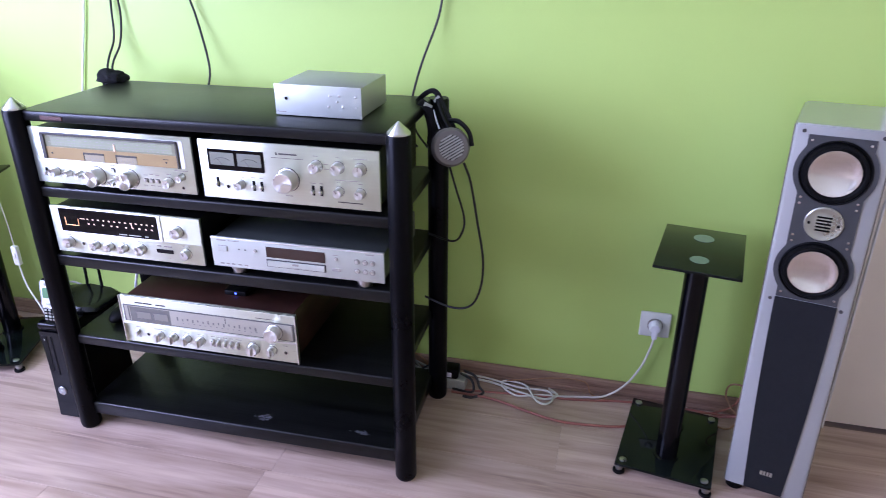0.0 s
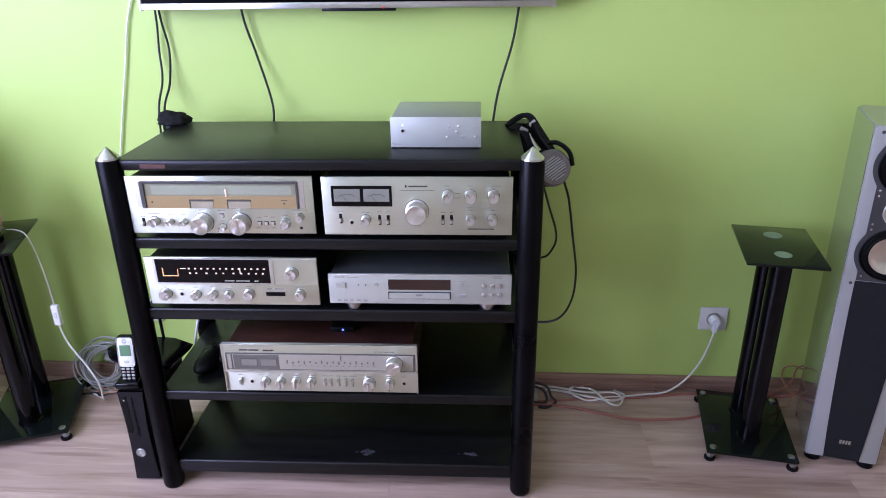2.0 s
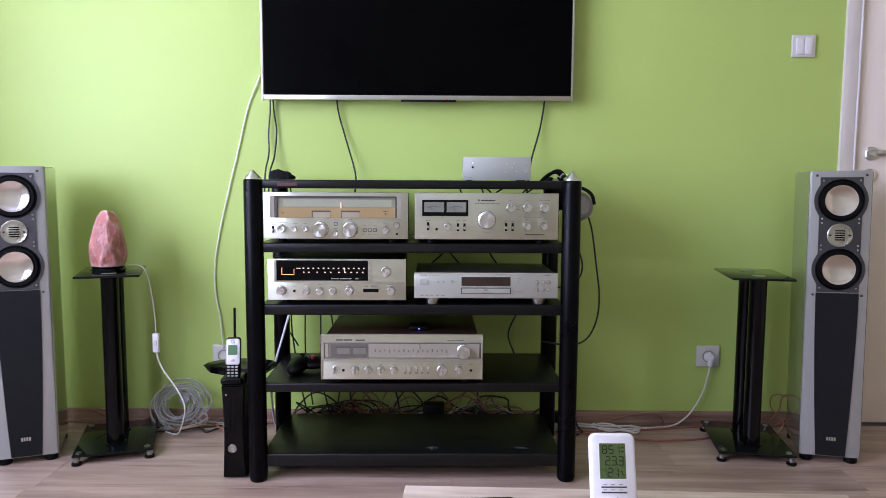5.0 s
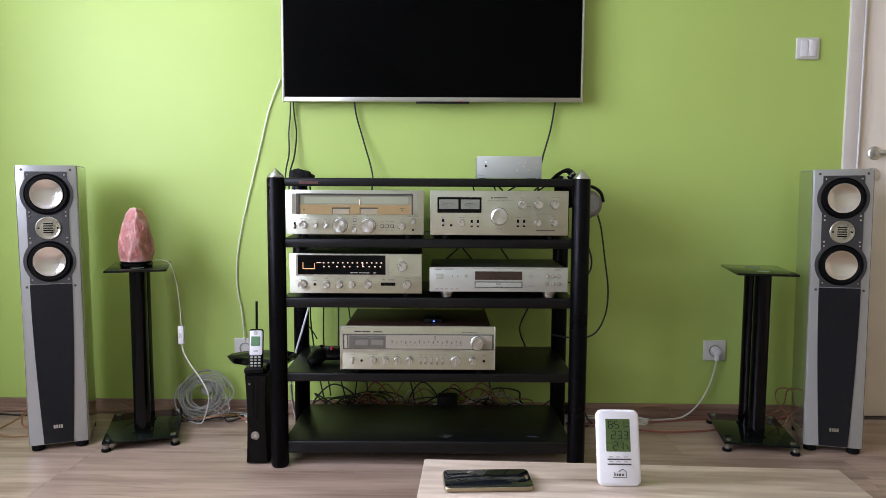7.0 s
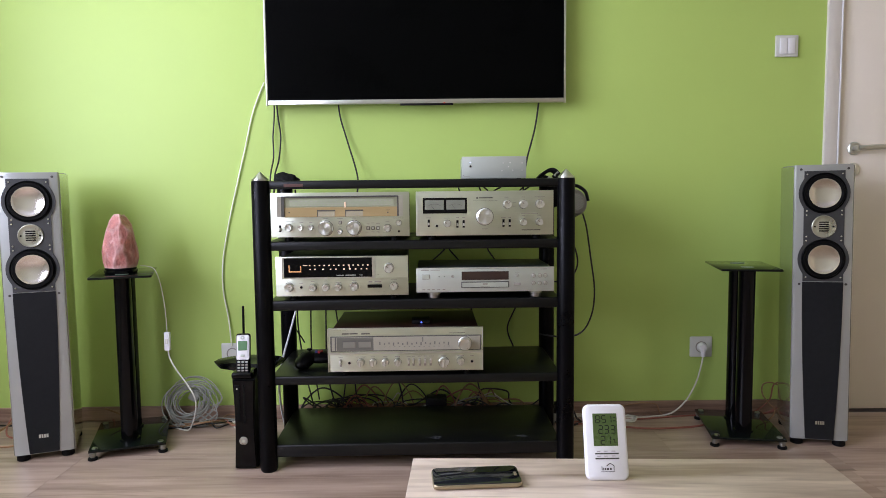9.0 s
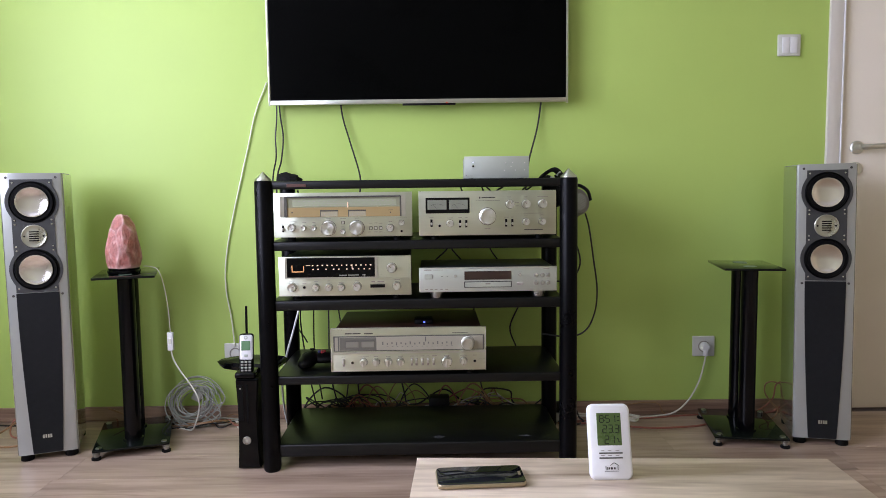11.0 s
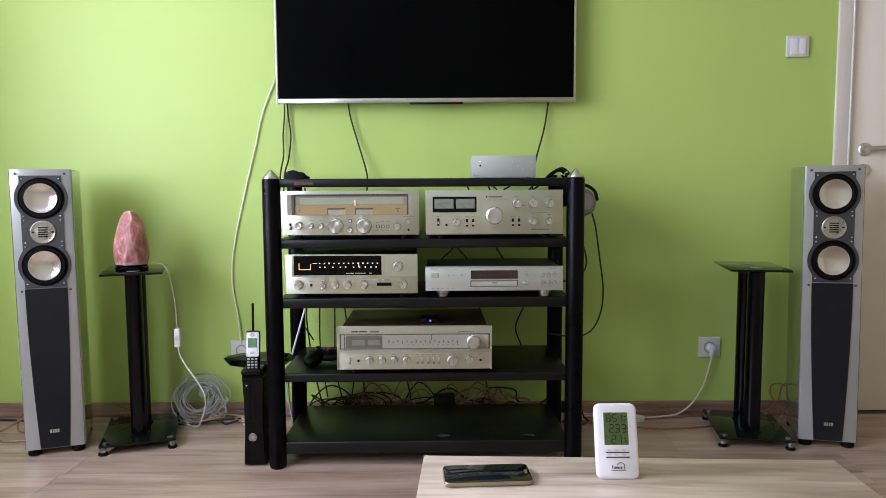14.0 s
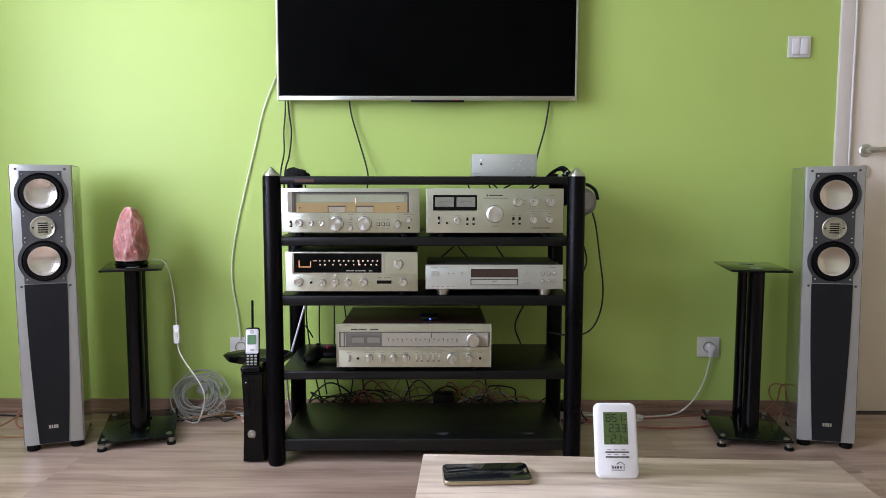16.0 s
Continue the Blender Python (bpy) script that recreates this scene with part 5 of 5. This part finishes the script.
cable([(-0.425, 1.69, 0.83), (-0.398, 1.69, 0.74), (-0.374, 1.69, 0.66), (-0.380, 1.70, 0.61), (-0.41, 1.72, 0.572), (-0.49, 1.76, 0.57)], 0.003, M_BCABLE, "black headphone lead looping beside the rack")
# salt lamp cord and switch
cable([(-1.955, 1.70, 0.648), (-1.93, 1.705, 0.645), (-1.905, 1.705, 0.632), (-1.886, 1.702, 0.58), (-1.872, 1.699, 0.49), (-1.868, 1.699, 0.405)], 0.0017, M_WCABLE, "thin white lamp cord")
sl = thing("cord_switch", pose(-1.868, 1.699, 0.368), "white inline cord switch", "switch")
part("switch_body", box(B(), -0.011, 0.011, -0.008, 0.008, -0.032, 0.036, 0.004, 2), M_WHITE, sl)
part("rocker", box(B(), -0.005, 0.005, -0.0105, -0.006, -0.006, 0.012, 0.001, 1), M_WCABLE, sl)
cable([(-1.868, 1.699, 0.337), (-1.858, 1.692, 0.305), (-1.83, 1.675, 0.268), (-1.785, 1.66, 0.213), (-1.760, 1.652, 0.17), (-1.762, 1.665, 0.13), (-1.787, 1.70, 0.07), (-1.83, 1.77, 0.012), (-1.87, 1.80, 0.005), (-1.90, 1.815, 0.005)], 0.0026, M_WCABLE, "white lamp cord reaching the floor")
# coil of grey network cable leaning on the wall
bm = B()
cr = random.Random(5)
cpts = []
for turn in range(15):
    ra, cx, cz = cr.uniform(0.050, 0.096), cr.uniform(-0.020, 0.020), cr.uniform(-0.012, 0.012)
    sq, tw_, dy = cr.uniform(0.78, 1.12), cr.uniform(-0.5, 0.5), cr.uniform(-0.02, 0.02)
    for k in range(12):
        a = 2 * math.pi * k / 12
        u, w_ = ra * 1.12 * math.cos(a), ra * 0.95 * sq * math.sin(a)
        cpts.append((-1.851 + cx + u * math.cos(tw_) - w_ * math.sin(tw_), 1.866 + dy * math.sin(a * 0.5) - 0.020 * (1 - math.sin(a)), min(0.195, max(0.006, 0.098 + cz + u * math.sin(tw_) + w_ * math.cos(tw_)))))
tube(bm, cpts, 0.0023, 6, 3)
solid("cable_coil", bm, M_GCABLE, "coil of grey network cable leaning on the wall", "cable coil")
ad = thing("power_adapter", pose(-1.842, 1.888, 0.115, 0, 30, 0), "pale grey plug adapter inside the cable coil", "adapter")
part("adapter_body", box(B(), -0.019, 0.019, -0.012, 0.022, -0.026, 0.026, 0.004, 2), M_GCABLE, ad)
for k in range(12):
    c0 = random.Random(60 + k)
    x, pts = -2.04 + c0.uniform(0, 0.2), []
    while x < -1.50 - c0.uniform(0, 0.12):
        pts.append((x, c0.uniform(1.79, 1.90), 0.005 + abs(c0.gauss(0, 0.014))))
        x += c0.uniform(0.03, 0.09)
    pts[0] = (pts[0][0], pts[0][1], 0.004)
    m_, l_ = ((M_GCABLE, "grey cable"), (M_OCABLE, "copper wire"), (M_RCABLE, "red speaker wire"), (M_OCABLE, "copper wire"), (M_WCABLE, "white cable"), (M_BCABLE, "black cable"))[k % 6]
    cable(pts, 0.0027, m_, l_ + " tangled along the skirting")
# wires behind the speaker with the lamp beside it
cable([(-2.36, 1.78, 0.10), (-2.46, 1.80, 0.07), (-2.54, 1.76, 0.02), (-2.56, 1.68, 0.005), (-2.48, 1.63, 0.005), (-2.38, 1.65, 0.005)], 0.004, M_OCABLE, "copper speaker wire curling behind the speaker")
cable([(-2.34, 1.82, 0.07), (-2.42, 1.85, 0.03), (-2.52, 1.86, 0.006), (-2.75, 1.88, 0.006)], 0.004, M_BCABLE, "black lead along the skirting")
cable([(-2.16, 1.80, 0.09), (-2.10, 1.83, 0.05), (-2.05, 1.85, 0.01), (-1.95, 1.86, 0.005)], 0.0035, M_OCABLE, "copper speaker wire behind the stand")
cable([(-2.14, 1.82, 0.04), (-2.10, 1.80, 0.01), (-2.02, 1.84, 0.004), (-1.92, 1.87, 0.004)], 0.0035, M_RCABLE, "red speaker wire behind the stand")
cable([(-2.37, 1.80, 0.08), (-2.45, 1.83, 0.085), (-2.52, 1.80, 0.05), (-2.50, 1.74, 0.008), (-2.42, 1.72, 0.005), (-2.36, 1.74, 0.005)], 0.0035, M_RCABLE, "red speaker wire curling behind the speaker")
# tangle behind the rack
kinds = ((M_BCABLE, "black cable"), (M_OCABLE, "copper speaker wire"), (M_GCABLE, "grey cable"), (M_OCABLE, "copper speaker wire"), (M_BCABLE, "black cable"), (M_RCABLE, "red speaker wire"), (M_WCABLE, "white cable"))
for k in range(32):
    q = random.Random(300 + k)
    x, y = q.uniform(-1.46, -0.95) if k < 14 or k > 25 else q.uniform(-1.0, -0.7), q.uniform(1.80, 1.90)
    top = q.choice((0.03, 0.06, 0.10, 0.13))
    n = q.randint(5, 8)
    pts = []
    for j in range(n):
        s = math.sin(math.pi * j / (n - 1))
        pts.append((x, min(1.905, max(1.795, y)), 0.006 + top * s * q.uniform(0.5, 1.0)))
        x = min(-0.46, x + q.uniform(0.01, 0.10))
        y += q.uniform(-0.03, 0.03)
    m_, l_ = kinds[k % 7]
    cable(pts, q.choice((0.0024, 0.003, 0.0034)), m_, l_ + " tangled behind the rack")
for k in range(3):
    q = random.Random(340 + k)
    cx, r_ = q.uniform(-1.40, -1.15), q.uniform(0.03, 0.06)
    cable([(cx + r_ * 1.4 * math.cos(a * 0.7) + 0.006 * a, 1.83 + 0.012 * k, 0.012 + r_ + r_ * math.sin(a * 0.7 - 1.57)) for a in range(12)], 0.003, M_BCABLE, "black cable looped behind the rack")
for x, y, z0, z1 in ((-1.30, 1.80, 0.56, 0.06), (-1.275, 1.81, 0.56, 0.08), (-0.752, 1.82, 0.56, 0.05), (-0.60, 1.82, 0.56, 0.30), (-1.40, 1.82, 0.56, 0.05), (-1.38, 1.83, 0.74, 0.10), (-1.425, 1.82, 0.93, 0.60), (-1.405, 1.83, 0.93, 0.57), (-1.418, 1.81, 0.74, 0.33), (-1.17, 1.80, 0.30, 0.05), (-1.02, 1.80, 0.31, 0.04), (-0.88, 1.82, 0.74, 0.57), (-0.82, 1.82, 0.74, 0.57), (-0.66, 1.82, 0.74, 0.57), (-0.80, 1.80, 0.935, 0.80), (-0.722, 1.80, 0.935, 0.80), (-0.705, 1.80, 0.935, 0.80), (-0.64, 1.80, 0.935, 0.80), (-0.555, 1.80, 0.935, 0.80), (-0.535, 1.80, 0.935, 0.80)):
    q = random.Random(int(x * -1000))
    cable([(x, 1.786, z0 - 0.015), (x + q.uniform(-0.03, 0.03), y + 0.02, z0 * 0.7 + z1 * 0.3), (x + q.uniform(-0.04, 0.04), y + 0.03, z0 * 0.3 + z1 * 0.7), (x + q.uniform(-0.02, 0.05), y + 0.02, z1)], 0.003, M_BCABLE, "black cable hanging behind the rack")
cable([(-1.378, 1.722, 0.55), (-1.404, 1.722, 0.466), (-1.429, 1.722, 0.382), (-1.454, 1.722, 0.298), (-1.472, 1.730, 0.21), (-1.478, 1.77, 0.10), (-1.47, 1.80, 0.006)], 0.0042, M_WHITE, "stiff white cable slanting behind the rack")
for k in range(16):
    q = random.Random(400 + k)
    cx, w_, hgt = q.uniform(-1.36, -0.60), q.uniform(0.05, 0.12), q.uniform(0.05, 0.17)
    yy, m_, l_ = q.uniform(1.80, 1.90), *((M_OCABLE, "copper speaker wire"), (M_BCABLE, "black cable"), (M_OCABLE, "copper speaker wire"), (M_RCABLE, "red speaker wire"))[k % 4]
    cable([(cx - w_, yy, 0.006), (cx - w_ * 0.7, yy + 0.01, hgt * 0.6), (cx - w_ * 0.1, yy, hgt), (cx + w_ * 0.6, yy - 0.01, hgt * 0.7), (cx + w_, yy, 0.006)], q.choice((0.0022, 0.0028, 0.0034)), m_, l_ + " arching behind the rack")
for k in range(4):
    q = random.Random(440 + k)
    cx, r_ = -1.35 + 0.05 * k, q.uniform(0.040, 0.058)
    cable([(cx + r_ * 1.9 * math.cos(a * 0.6) + 0.004 * a, 1.82 + 0.018 * k, 0.065 + r_ * 0.85 * math.sin(a * 0.6)) for a in range(18)] + [(cx + 0.18, 1.84, 0.006)], 0.0026, M_BCABLE, "black cable looped behind the rack")
# power strips and adapters
ps = thing("power_strip", pose(-0.50, 1.855, 0.0), "pale grey power strip on the floor by the rack", "power strip")
part("strip_body", box(B(), -0.14, 0.11, -0.025, 0.025, 0.0005, 0.038, 0.006, 2), M_GCABLE, ps)
part("plug", box(B(), 0.02, 0.085, -0.022, 0.024, 0.0385, 0.075, 0.006, 2), M_PLAST, ps, "black plug adapter")
part("tag", box(B(), 0.04, 0.065, -0.0235, -0.021, 0.045, 0.062, 0.001, 1), M_WHITE, ps)
blk = thing("power_adapter", pose(-0.89, 1.85, 0.0), "black plug adapter behind the rack", "adapter")
part("adapter_body", box(B(), -0.04, 0.04, -0.03, 0.03, 0.0, 0.11, 0.008, 2), M_PLAST, blk)
cable([(-0.40, 1.86, 0.06), (-0.36, 1.85, 0.05), (-0.345, 1.84, 0.02), (-0.33, 1.83, 0.006), (-0.36, 1.80, 0.005), (-0.39, 1.80, 0.005)], 0.004, M_BCABLE, "black mains lead by the power strip")
cable([(-0.41, 1.85, 0.055), (-0.37, 1.84, 0.04), (-0.365, 1.82, 0.01), (-0.43, 1.83, 0.006)], 0.004, M_BCABLE, "black mains lead by the power strip")

# ---- laminate floor ----
base = solid("floor", box(B(), X0 - 0.2, X1 + 0.2, Y0 - 0.14, YW + 0.14, -0.12, -0.004), M_JOINT, "pale pinkish-brown laminate plank floor", "floor", kind="structure", smooth=False)
PL, PWD = 1.285, 0.193


def plank_mesh(length):
    return mesh_of("plank", box(B(), 0.00025, length - 0.00025, 0.00025, PWD - 0.00025, -0.0035, 0.0, 0.0003, 1), M_PLANK, False)


meshes = {}
y = YW - 0.004 - PWD
rp = random.Random(9)
shift = rp.uniform(0.2, 1.1)
while y > Y0 - 0.12:
    x, first = X0, shift
    while x < X1 - 0.01:
        length = round(min(first or PL, X1 - x), 3)
        first = 0
        if length not in meshes:
            meshes[length] = plank_mesh(length)
        ob = new("plank", meshes[length])
        ob.parent = base
        ob.location = (x, y, 0)
        x += length
    shift = 0.15 + (shift + rp.uniform(0.3, 0.9)) % (PL - 0.3)
    y -= PWD
